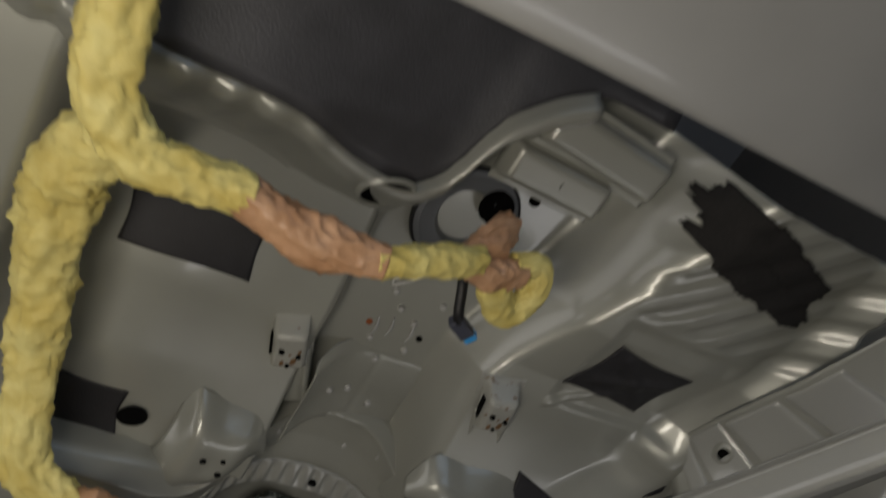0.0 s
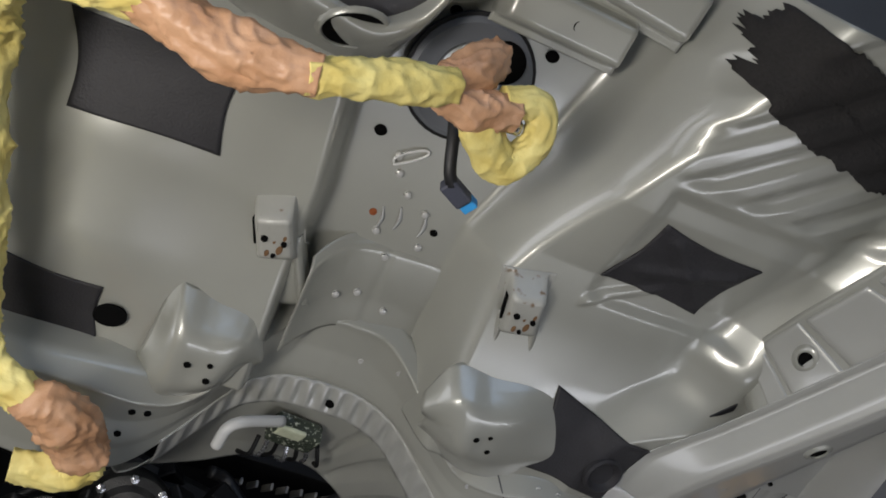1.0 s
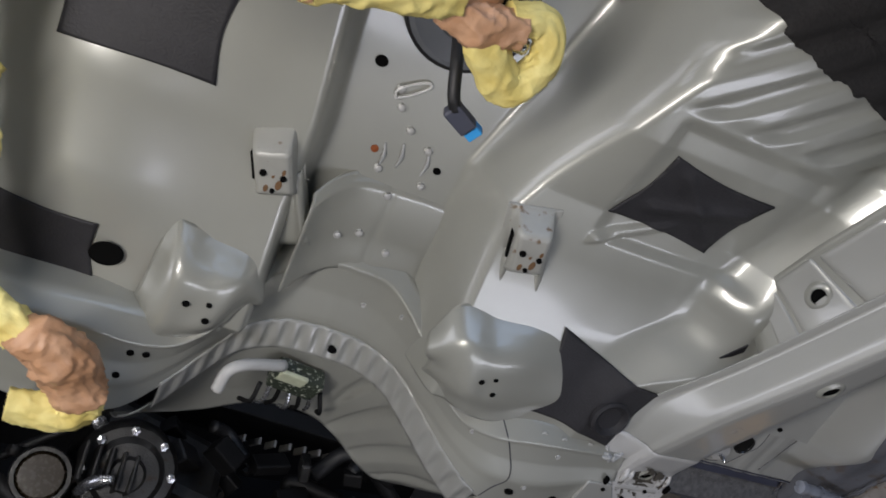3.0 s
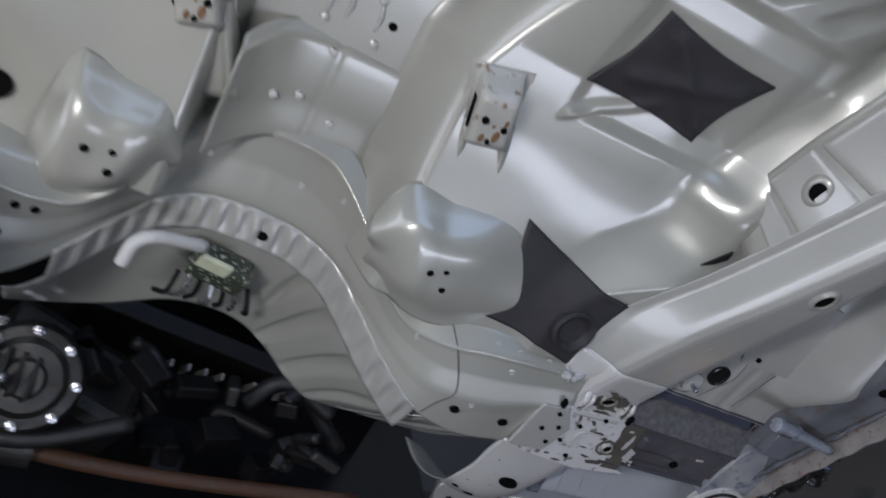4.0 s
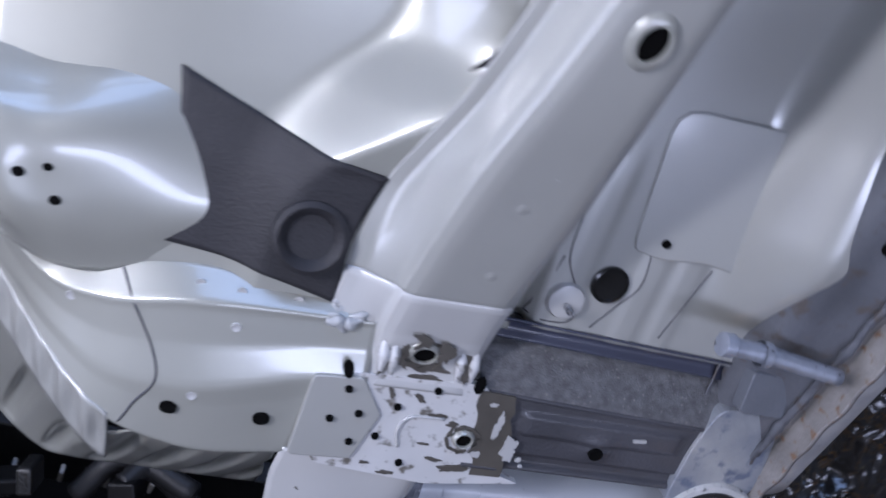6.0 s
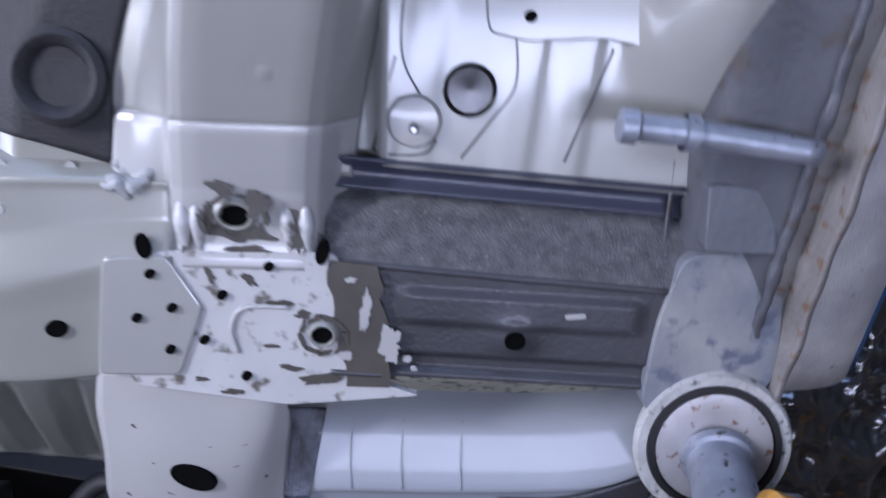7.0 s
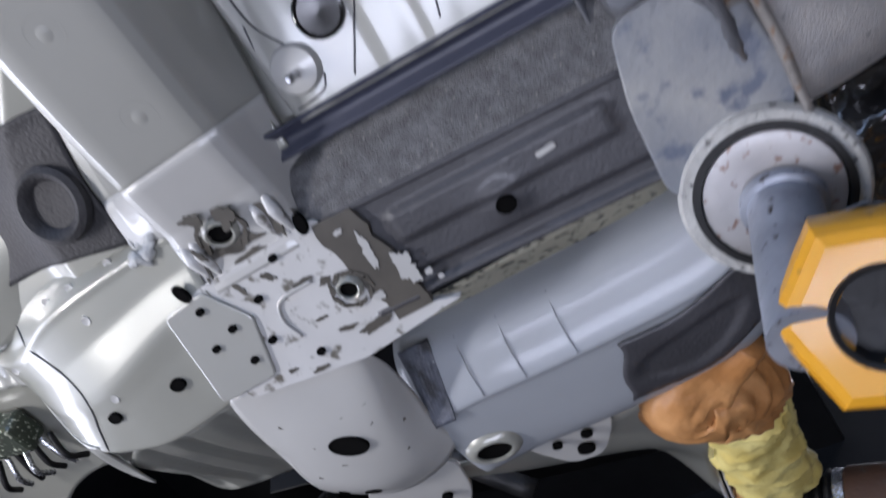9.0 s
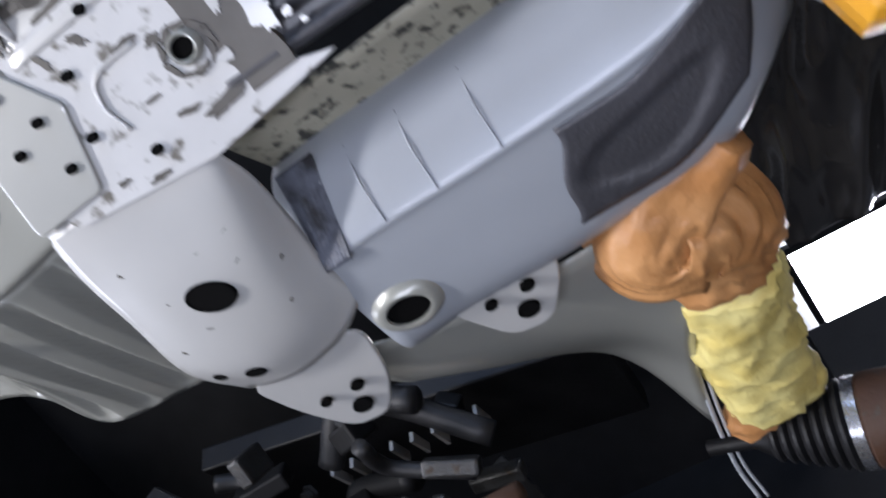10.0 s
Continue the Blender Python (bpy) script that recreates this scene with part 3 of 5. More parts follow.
def corner_box(rows, holes):
    holder = new("corner_box")
    holder.parent = car
    holder["label"] = "drawn grey box with small drilled holes"
    shell = net("shell", rows, PAINT, holder, n=7, m=8)
    for x, y, r in holes:
        hole_on(shell, x, y, r, r * 0.85)
    return holder


corner_box(BOX, [(0.669, 0.677, 0.0036), (0.689, 0.691, 0.0034), (0.684, 0.672, 0.0028)])
corner_box([[(1.053 - min(x, 0.70 + (x - 0.70) * 0.35), y + 0.018, z + 0.043 + (0.02 if x > 0.74 else 0)) for x, y, z in row] for row in BOX], [(0.367, 0.692, 0.0036), (0.389, 0.706, 0.0036), (0.388, 0.688, 0.0028)])


# seat brackets
def seat_bracket(x, y, z, s, tilt, turn):
    b = new("seat_bracket")
    b.parent = car
    b["label"] = "pressed steel seat bracket with drilled cup, brown stains"
    m = pose(x, y, z, 4, tilt, turn)

    def foot(u, v):
        px, py = (u - 0.5) * (0.050 + 0.012 * v), 0.004 + 0.092 * v
        ribs = 0.0055 * (np.exp(-(((np.abs(u - 0.5) - 0.36) / 0.07) ** 2))) * smooth(0, 0.15, v) * smooth(1.0, 0.85, v)
        pz = -0.013 - ribs + 0.006 * smooth(0.9, 1.0, v) + 0.012 * smooth(0.06, 0.0, u) + 0.012 * smooth(0.94, 1.0, u)
        p = np.einsum("ij,j...->i...", np.array(m.to_3x3()), np.stack([px, py, pz]))
        return p[0] + x, p[1] + y, p[2] + z
    sheet("foot_plate", foot, 40, 30, PAINT, b)

    def cup(u, v):
        prof = np.array([(-0.030, 0.0), (-0.024, -0.001), (-0.021, -0.005), (-0.018, -0.026), (-0.015, -0.030), (0.0, -0.031), (0.014, -0.030), (0.017, -0.026), (0.020, -0.005), (0.023, -0.001), (0.026, 0.0)])
        k = u * (len(prof) - 1)
        i = np.clip(k.astype(int), 0, len(prof) - 2)
        q = prof[i] * (1 - (k - i))[..., None] + prof[i + 1] * (k - i)[..., None]
        deep = smooth(0, 0.30, v) * (1 - 0.10 * v)
        lip = smooth(0.90, 1.0, v)
        px, py, pz = q[..., 0] * (1 + 0.10 * lip), -0.046 + 0.068 * v, q[..., 1] * deep + 0.006 * lip - 0.004
        p = np.einsum("ij,j...->i...", np.array(m.to_3x3()), np.stack([px, py, pz]))
        return p[0] + x, p[1] + y, p[2] + z
    shell = sheet("cup", cup, 40, 24, BRACKET, b)
    hole_brown = surface("brown_stain", (0.16, 0.085, 0.035), rough=0.7, scale=90)
    for dx, dy, w in ((0.004, 0.006, 0.005), (-0.008, 0.010, 0.0035), (0.010, -0.008, 0.003), (0.000, -0.004, 0.0025)):
        q = m @ Vector((dx, dy, -0.0325))
        turned("stain", [(w, 0.0006), (w * 0.8, -0.0006), (0.0, -0.0007)], pose(*q, 4, tilt, 0) @ Matrix.Diagonal((0.7, 1.3, 1, 1)), hole_brown, b, seg=9)
    for dx, dy, r in ((-0.009, -0.008, 0.0033), (0.009, -0.002, 0.0028), (-0.002, 0.012, 0.0022)):
        q = m @ Vector((dx, dy, -0.0335))
        hole(*q, r, r, b, tilt=(4, tilt))
    # black slab that paints the shade at the cup's open side
    block("cup_side_shade", m @ pose(-0.0200, -0.006, -0.013, 0, 8, 0), (0.003, 0.030, 0.015), HOLE, b, bevel=0.001)
    q = m @ Vector((0.004 * s, 0.050, -0.0142))
    hole(*q, 0.005, 0.0038, b, tilt=(4, tilt))


seat_bracket(0.668, 0.536, 1.816, 1, 10, -14)
seat_bracket(0.414, 0.552, 1.864, -1, 10, -20)
hole(0.288, 0.685, float(floor_z(0.288, 0.685)) - 0.006, 0.016, 0.013, car)

# right side rail: rises towards the front
def rail_z(y):
    return 1.738 - 0.35 * np.clip(0.747 - y, 0, 1)


rail_in = spline([0.10, 0.46, 0.545, 0.603, 0.67, 0.74, 0.80], [1.02, 0.950, 0.929, 0.912, 0.898, 0.889, 0.886])
rail_out = spline([0.10, 0.48, 0.55, 0.63, 0.70, 0.74, 0.80], [1.03, 0.992, 0.984, 0.974, 0.962, 0.958, 0.957])


def rail(u, v, y0=0.12, y1=0.705):
    y = y0 + (y1 - y0) * u
    zb, inner, outer = rail_z(y), rail_in(y), rail_out(y)
    top_in = np.minimum(1.7475, zb + 0.046)
    foot = inner - 0.010 - 0.014 * smooth(0.57, 0.66, y)
    keys = [(foot - 0.010, top_in + 0.003), (foot, top_in), (inner - 0.0035, zb + 0.010), (inner, zb + 0.003), (inner + 0.006, zb),
            (outer - 0.006, zb), (outer, zb + 0.003), (outer + 0.008, zb + 0.02), (outer + 0.016, np.maximum(zb + 0.03, 1.757))]
    i = np.clip((v * (len(keys) - 1)).astype(int), 0, len(keys) - 2)
    t = v * (len(keys) - 1) - i
    X = np.stack([np.broadcast_to(k[0], y.shape) for k in keys])
    Z = np.stack([np.broadcast_to(k[1], y.shape) for k in keys])
    ii, jj = np.indices(v.shape)
    return X[i, ii, jj] * (1 - t) + X[i + 1, ii, jj] * t, y, Z[i, ii, jj] * (1 - t) + Z[i + 1, ii, jj] * t


rail_ob = sheet("side_rail", rail, 70, 48, PAINT_MID, car, "long grey box rail with glossy paint")
hole_on(rail_ob, 0.962, 0.520, 0.0075, 0.0095, lip=0.006)
for y in (0.625, 0.676):
    turned("dimple", [(0.010, 0.001), (0.0095, -0.0012), (0.006, -0.0005), (0.003, -0.0015), (0.0, -0.0015)], pose(0.939, y, float(rail_z(y)) - 0.0004, 19.3, 0, 0), PAINT_MID, rail_ob, seg=20)


# sloping side plate between floor and rail, with lapped rectangles
def side_plate(u, v):
    y = 0.12 + 0.395 * u + 0.028 * v * smooth(0.5, 1.0, u)
    a, za = 0.921 - 0.13 * np.clip(0.515 - y, 0, 0.1), 1.781 - 0.45 * np.clip(0.515 - y, 0, 0.2) - 0.36 * np.clip(0.315 - y, 0, 1)
    b, zb = rail_in(y) - 0.006, rail_z(y) + 0.040
    x = a + (b - a) * v
    return x, y, za + (zb - za) * v + 0.004 * smooth(0.975, 1.0, u)


plate_ob = sheet("side_plate", side_plate, 30, 14, PAINT, car, "sloping grey side plate with lapped rectangles")
for u0, u1, v0, v1 in ((0.895, 0.945, 0.10, 0.90), (0.765, 0.885, 0.06, 0.94), (0.58, 0.75, 0.1, 0.92), (0.38, 0.56, 0.1, 0.92)):
    def patch(u, v, u0=u0, u1=u1, v0=v0, v1=v1):
        x, y, z = side_plate(u0 + (u1 - u0) * u, v0 + (v1 - v0) * v)
        edge = smooth(0, 0.06, u) * smooth(1, 0.94, u) * smooth(0, 0.06, v) * smooth(1, 0.94, v)
        return x - 0.0022 * edge, y, z - 0.0014 * edge
    sheet("lapped_patch", patch, 24, 24, PAINT_MID, plate_ob, "", 0.001)
hole(0.9275, 0.450, 1.7105, 0.0075, 0.009, plate_ob, tilt=(8, 56), lip=0.007)

# outboard floor with swages and plug, sill, pinch flange


def outer_floor(u, v):
    x = 0.972 + 0.189 * u
    y = 0.30 + (0.422 + 0.060 * (x - 0.965)) * v
    z = 1.747 - 0.06 * smooth(0.6, 0.25, v) * u
    for c in (1.005, 1.055, 1.082):
        z = z - 0.0011 * smooth(0.012, 0.005, np.abs(x - c - 0.10 * (0.72 - y))) * smooth(0.58, 0.62, y)
    z = z - 0.05 * smooth(1.10, 1.15, x) * smooth(0.72, 0.62, y) + 0.018 * smooth(0.990, 0.984, x)
    return x, y, z


of = sheet("outer_floor", outer_floor, 70, 90, PAINT_MID, car, "pale grey outer floor with pressed swages")
plug = turned("floor_plug", [(0.0135, 0.001), (0.0132, -0.002), (0.0118, -0.0025), (0.011, -0.0008), (0.0, -0.0004)], pose(1.033, 0.684, 1.7465), surface("glossy_plug_rubber", (0.012, 0.012, 0.012), rough=0.16, scale=40, bump=0.0), of, "black rubber floor plug", seg=28)
turned("boss", [(0.014, 0.001), (0.012, -0.0035), (0.006, -0.0045), (0.0, -0.0045)], pose(1.006, 0.700, 1.746), PAINT_LIGHT, of, seg=24)
turned("stud", [(0.0025, 0), (0.0025, -0.010), (0.0012, -0.012), (0.0, -0.012)], pose(1.006, 0.702, 1.742), STEEL, of, seg=10)
for line in ([(1.001, 0.62), (0.999, 0.666), (1.010, 0.690), (1.017, 0.710)], [(0.996, 0.669), (0.990, 0.695), (0.985, 0.718)], [(1.054, 0.654), (1.055, 0.681), (1.043, 0.700), (1.030, 0.718)],
             [(1.102, 0.662), (1.092, 0.690), (1.082, 0.718)], [(0.985, 0.7175), (1.01, 0.7165), (1.017, 0.710)]):
    along_panel("seam_line", of, line, 0.0006, DARKCOAT, of)
lap_top = outline_plate("lapped_plate", rounded([(1.036, 0.56), (1.039, 0.656), (1.060, 0.660), (1.094, 0.657), (1.134, 0.663), (1.150, 0.653), (1.140, 0.56)], 0.18, 4), 1.7425, 0.005, PAINT_MID, of, "pale lapped floor plate", slope=(-0.05, 0.0))
hole(1.060, 0.648, 1.7436, 0.003, 0.0028, lap_top)

def sill_rise(y):
    return 0.30 * (y - 0.605)


sill = net("sill", [[(1.138, y, 1.748), (1.146, y, 1.716 + sill_rise(y)), (1.154, y, 1.695 + sill_rise(y)), (1.176, y, 1.689 + sill_rise(y)), (1.193, y, 1.680 + sill_rise(y))] for y in (0.05, 0.25, 0.45, 0.60, 0.70, 0.79)], SILL, car, "worn grey sill with stains, darkened for shade")
hole_on(sill, 1.173, 0.605, 0.007, 0.0065)
flange = sheet("pinch_flange", lambda u, v: (1.190 + 0.012 * smooth(0.0, 0.3, u) + 0.0006 * np.sin(v * 61), 0.05 + 0.79 * v, 1.680 + sill_rise(0.05 + 0.79 * v) - 0.004 * smooth(0.2, 0.5, u) - 0.018 * smooth(0.3, 1.0, u) + 0.0010 * np.sin(v * 130)), 12, 160, RUST, car, "rusty ragged pinch-weld flange", 0.004)
tube("flange_sealer", [(1.190, y, 1.677 + sill_rise(y)) for y in (0.15, 0.35, 0.6, 0.82)], [0.0025, 0.004, 0.002, 0.0035], SILL, car, "lumpy grey sealer bead", crumple=0.6, n=60, freq=220)
GRIT = surface("gritty_silver_underseal", (0.70, 0.69, 0.67), dark=(0.48, 0.48, 0.485), rough=0.38, metal=0.3, scale=40, fine=900, bump=0.5, dirt=0.22, dirt_colour=(0.22, 0.23, 0.25))
outer = net("outer_sill", [[(1.204, y, 1.672 + sill_rise(y)), (1.222, y, 1.674 + sill_rise(y)), (1.246, y, 1.682 + sill_rise(y)), (1.262, y, 1.700 + sill_rise(y)), (1.268, y, 1.735 + sill_rise(y))] for y in (0.05, 0.25, 0.45, 0.62, 0.74, 0.84)], GRIT, car, "gritty silver underseal on the outer sill")
tube("masking_strip", [(1.270, y, 1.722 + sill_rise(y)) for y in (0.30, 0.5, 0.7, 0.85)], 0.007, surface("green_masking_tape", (0.42, 0.48, 0.22), rough=0.6, scale=40), car, "pale green masking tape", flat=1.6)
tube("painted_edge", [(1.281, y, 1.735 + sill_rise(y)) for y in (0.30, 0.5, 0.7, 0.85)], 0.008, surface("blue_body_paint", (0.02, 0.08, 0.20), rough=0.15, coat=0.8, scale=8, bump=0), car, "dark blue painted body edge", flat=1.6)
pin = thing("jig_pin", "pale grey locating pin through the sill", "pin")
tube("pin_body", [(1.098, 0.692, 1.700), (1.130, 0.694, 1.698), (1.185, 0.700, 1.692)], [0.0062, 0.0066, 0.0055], GALV, pin)
turned("collar", [(0.0085, -0.003), (0.0085, 0.003), (0.006, 0.003)], pose(1.128, 0.694, 1.698, 0, 90, 4), GALV, pin)
turned("pin_head", [(0.0, -0.004), (0.0078, -0.003), (0.0082, 0.004), (0.0062, 0.006)], pose(1.100, 0.692, 1.700, 0, 90, 4), GALV, pin)
outline_plate("sill_gusset", rounded([(1.150, 0.722), (1.190, 0.724), (1.192, 0.757), (1.152, 0.757)], 0.12, 4), 1.724, 0.012, surface("gusset_paint", (0.14, 0.15, 0.17), rough=0.45, scale=24, bump=0.2), car, "dark grey square gusset on the sill")
outline_plate("sill_end", rounded([(1.146, 0.762), (1.199, 0.757), (1.205, 0.83), (1.175, 0.86), (1.132, 0.85), (1.136, 0.80)], 0.22, 6), 1.734, 0.016, surface("stained_sill_end", (0.36, 0.365, 0.36), dark=(0.20, 0.215, 0.24), rough=0.42, coat=0.2, scale=22, dirt=0.50, dirt_colour=(0.12, 0.14, 0.19), bump=0.2), car, "patchy grey sill end")

# rail end, the chipped plate with many spot-weld holes, and the dark outrigger panel
def rail_tip(u, v):
    x, y, z = rail(u, v, 0.700, 0.776)
    step = smooth(0.0, 0.05, u)
    return x, y, z - 0.0016 * step - 0.002 * np.sin(np.clip(u - 0.45, 0, 1) * 14) * smooth(0.3, 0.4, v) * smooth(0.75, 0.65, v) * 0.5


end = sheet("rail_end", rail_tip, 40, 48, PAINT_LIGHT, car, "chipped pale end of the side rail")
hole_on(end, 0.919, 0.747, 0.0075, 0.0065, lip=0.005)
for x in (0.892, 0.899, 0.944, 0.953):
    tube("weld_ridge", [(x, 0.738, 1.7365), (x + 0.001, 0.752, 1.7335), (x + 0.002, 0.768, 1.7365)], [0.0015, 0.004, 0.0015], PATCHY, end)
weldplate = outline_plate("weld_plate", rounded([(0.872, 0.768), (0.968, 0.766), (0.978, 0.79), (0.985, 0.815), (0.992, 0.838), (1.014, 0.845), (0.944, 0.852), (0.925, 0.850), (0.860, 0.842)], 0.12, 4), 1.7345, 0.006, PATCHY, car, "pale plate with chipped paint and brown primer")
lapp = outline_plate("lapped_plate", rounded([(0.852, 0.772), (0.884, 0.770), (0.901, 0.797), (0.888, 0.835), (0.845, 0.836)], 0.08, 3), 1.7322, 0.005, PAINT_MID, car, "pale overlapping joint plate")
for x, y in ((0.876, 0.779), (0.886, 0.797), (0.911, 0.790), (0.901, 0.815), (0.935, 0.774), (0.922, 0.835), (0.868, 0.803), (0.884, 0.820)):
    hole(x, y, 1.7318 if x < 0.89 else 1.7338, 0.0026, 0.0024, weldplate, name="spot_hole")
hole(0.962, 0.810, 1.7336, 0.0055, 0.005, weldplate, lip=0.003)
tube("emboss", [(0.918, 0.822, 1.734), (0.915, 0.808, 1.7335), (0.922, 0.797, 1.734), (0.945, 0.796, 1.734)], 0.0011, PAINT_LIGHT, weldplate)


PRIMER = surface("brown_primer", (0.095, 0.086, 0.072), rough=0.38, scale=30, fine=260, bump=0.1, spread=0.3)


def blotch(x, y, rx, ry, z, seed, material=PRIMER, parent=None, turn=0.0, name="primer_smear"):
    """An irregular smear of primer or paint with a torn outline."""
    pts, c, s = [], math.cos(radians(turn)), math.sin(radians(turn))
    for i in range(64):
        a = 2 * math.pi * i / 64
        d = Vector((math.cos(a) * 1.6, math.sin(a) * 1.6, seed * 3.7))
        k = 1 + 0.55 * noise.noise(d * 0.9) + 0.30 * noise.noise(d * 2.3) + 0.10 * noise.noise(d * 6.3)
        px_, py_ = rx * k * math.cos(a), ry * k * math.sin(a)
        pts.append((x + c * px_ - s * py_, y + s * px_ + c * py_))
    return outline_plate(name, pts, z, 0.0012, material, parent or car, bevel=0)


band = [(0.963 + 0.012 * k / 11 + 0.005 * noise.noise(Vector((k * 0.9, 1.3, 0))), 0.770 + 0.070 * k / 11) for k in range(12)]
band += [(0.996 + 0.004 * noise.noise(Vector((k * 0.7, 7.3, 0))) - 0.004 * k / 11, 0.840 - 0.068 * k / 11) for k in range(12)]
outline_plate("primer_band", band, 1.7337, 0.0042, PRIMER, car, "brown primer where the paint is sanded off", bevel=0)
blotch(0.984, 0.797, 0.0030, 0.0105, 1.7331, 3, PAINT_LIGHT, turn=6, name="paint_fleck")
blotch(0.997, 0.815, 0.0060, 0.0085, 1.7330, 8, PAINT_LIGHT, name="paint_fleck")
blotch(1.006, 0.823, 0.0022, 0.0022, 1.7330, 9, PAINT_LIGHT, name="paint_fleck")
blotch(0.976, 0.780, 0.0030, 0.0016, 1.7331, 5, PAINT_LIGHT, name="paint_fleck")
blotch(0.974, 0.822, 0.0040, 0.0030, 1.7331, 6, PAINT_LIGHT, name="paint_fleck")
for k in range(9):
    a = k * 0.72
    blotch(0.962 + 0.0115 * math.cos(a), 0.811 + 0.010 * math.sin(a), 0.0042, 0.0012, 1.7330, 70 + k, turn=math.degrees(a) + 78)
    blotch(0.919 + 0.0150 * math.cos(a), 0.748 + 0.0105 * math.sin(a), 0.0050, 0.0014, seat(end, 0.919 + 0.0150 * math.cos(a), 0.748 + 0.0105 * math.sin(a))[0] - 0.0026, 90 + k, turn=math.degrees(a) + 80)
blotch(0.962, 0.836, 0.012, 0.003, 1.7337, 4, turn=-10)
for i, (x, y, rx, ry, t) in enumerate(((0.940, 0.794, 0.007, 0.0018, 0), (0.925, 0.782, 0.005, 0.002, 40), (0.945, 0.830, 0.006, 0.0015, 10), (0.905, 0.780, 0.004, 0.0018, 70), (0.935, 0.818, 0.004, 0.001, 0), (0.952, 0.800, 0.004, 0.0025, 0), (0.915, 0.845, 0.006, 0.0014, 0), (0.898, 0.838, 0.003, 0.0012, 0))):
    blotch(x, y, rx, ry, 1.7339, 10 + i, turn=t)
for i, (x, y, rx, ry, t) in enumerate(((0.919, 0.757, 0.020, 0.004, 4), (0.908, 0.744, 0.004, 0.008, 20), (0.932, 0.741, 0.006, 0.006, 0), (0.896, 0.755, 0.003, 0.012, 10), (0.948, 0.752, 0.0035, 0.012, -8), (0.958, 0.762, 0.003, 0.007, 0), (0.915, 0.733, 0.007, 0.003, 30), (0.925, 0.766, 0.010, 0.002, 0))):
    blotch(x, y, rx, ry, seat(end, x, y)[0] - 0.0022, 30 + i, turn=t)
LATER = []
for i, (x, y) in enumerate(((0.868, 0.893), (0.876, 0.915), (0.900, 0.880), (0.912, 0.893), (0.918, 0.878), (0.860, 0.870), (0.926, 0.905), (0.915, 0.925), (0.85, 0.92))):
    LATER.append((x, y, 50 + i))


def dark(u, v):
    x = 0.966 + 0.176 * u - 0.006 * v * u
    y = 0.770 + 0.066 * v + 0.006 * u
    z = 1.7375 - 0.003 * smooth(0.18, 0.24, u) * smooth(0.96, 0.9, u) * (smooth(0.18, 0.26, v) * smooth(0.52, 0.44, v)) \
        + 0.004 * smooth(0.15, 0.22, u) * smooth(0.74, 0.80, v) - 0.004 * smooth(0.88, 0.93, v) + 0.008 * smooth(0.97, 1.0, v)
    z = z - 0.004 * np.exp(-(((x - 1.062) / 0.012) ** 2 + ((y - 0.81) / 0.010) ** 2))
    return x, y, z


dk = sheet("outrigger_panel", dark, 80, 50, DARKCOAT, car, "dark grey coated outrigger panel with long swages")
hole_on(dk, 1.062, 0.811, 0.0055, 0.0048)
outline_plate("chip", rounded([(1.087, 0.796), (1.098, 0.795), (1.099, 0.798), (1.088, 0.799)], 0.2, 3), 1.7338, 0.001, PAINT_LIGHT, dk, "pale paint chip")
for px_, py_, w, h in ((1.010, 0.829, 0.004, 0.003),):
    outline_plate("chip", rounded([(px_ - w / 2, py_ - h / 2), (px_ + w * 0.2, py_ - h / 2), (px_ + w / 2, py_ + h / 2), (px_ - w / 2, py_ + h / 2)], 0.25, 3), 1.7342, 0.001, PAINT_LIGHT, dk)


def shelf(u, v):
    x = 0.962 + 0.190 * u
    y = 0.722 + 0.050 * v + 0.012 * u
    z = 1.752 + 0.006 * smooth(0.35, 0.25, v) - 0.016 * smooth(0.25, 1.0, v) + 0.006 * smooth(0.15, 0.12, u) * smooth(0.4, 0.3, v)
    return x, y, z


sheet("outrigger_shelf", shelf, 60, 24, surface("gritty_coating", (0.15, 0.15, 0.155), rough=0.55, scale=150, fine=900, bump=0.7, dirt=0.28, dirt_colour=(0.30, 0.29, 0.26), spread=0.45), car, "gritty dark sloping shelf of the outrigger")
# groove strip in a blue-black of its own, darker than the shelf
net("shelf_groove", [[(x, 0.719 + 0.060 * (x - 0.965), 1.7445), (x, 0.726 + 0.060 * (x - 0.965), 1.7520), (x, 0.735 + 0.060 * (x - 0.965), 1.7490)] for x in (0.966, 1.00, 1.02, 1.08, 1.146)], surface("blue_black_groove", (0.05, 0.055, 0.085), rough=0.35, coat=0.3, scale=30, bump=0.1), car, "dark groove along the shelf")
tube("shelf_edge", [(0.964, 0.771, 1.7375), (1.05, 0.777, 1.7372), (1.148, 0.783, 1.7375)], 0.0022, DARKCOAT, car)

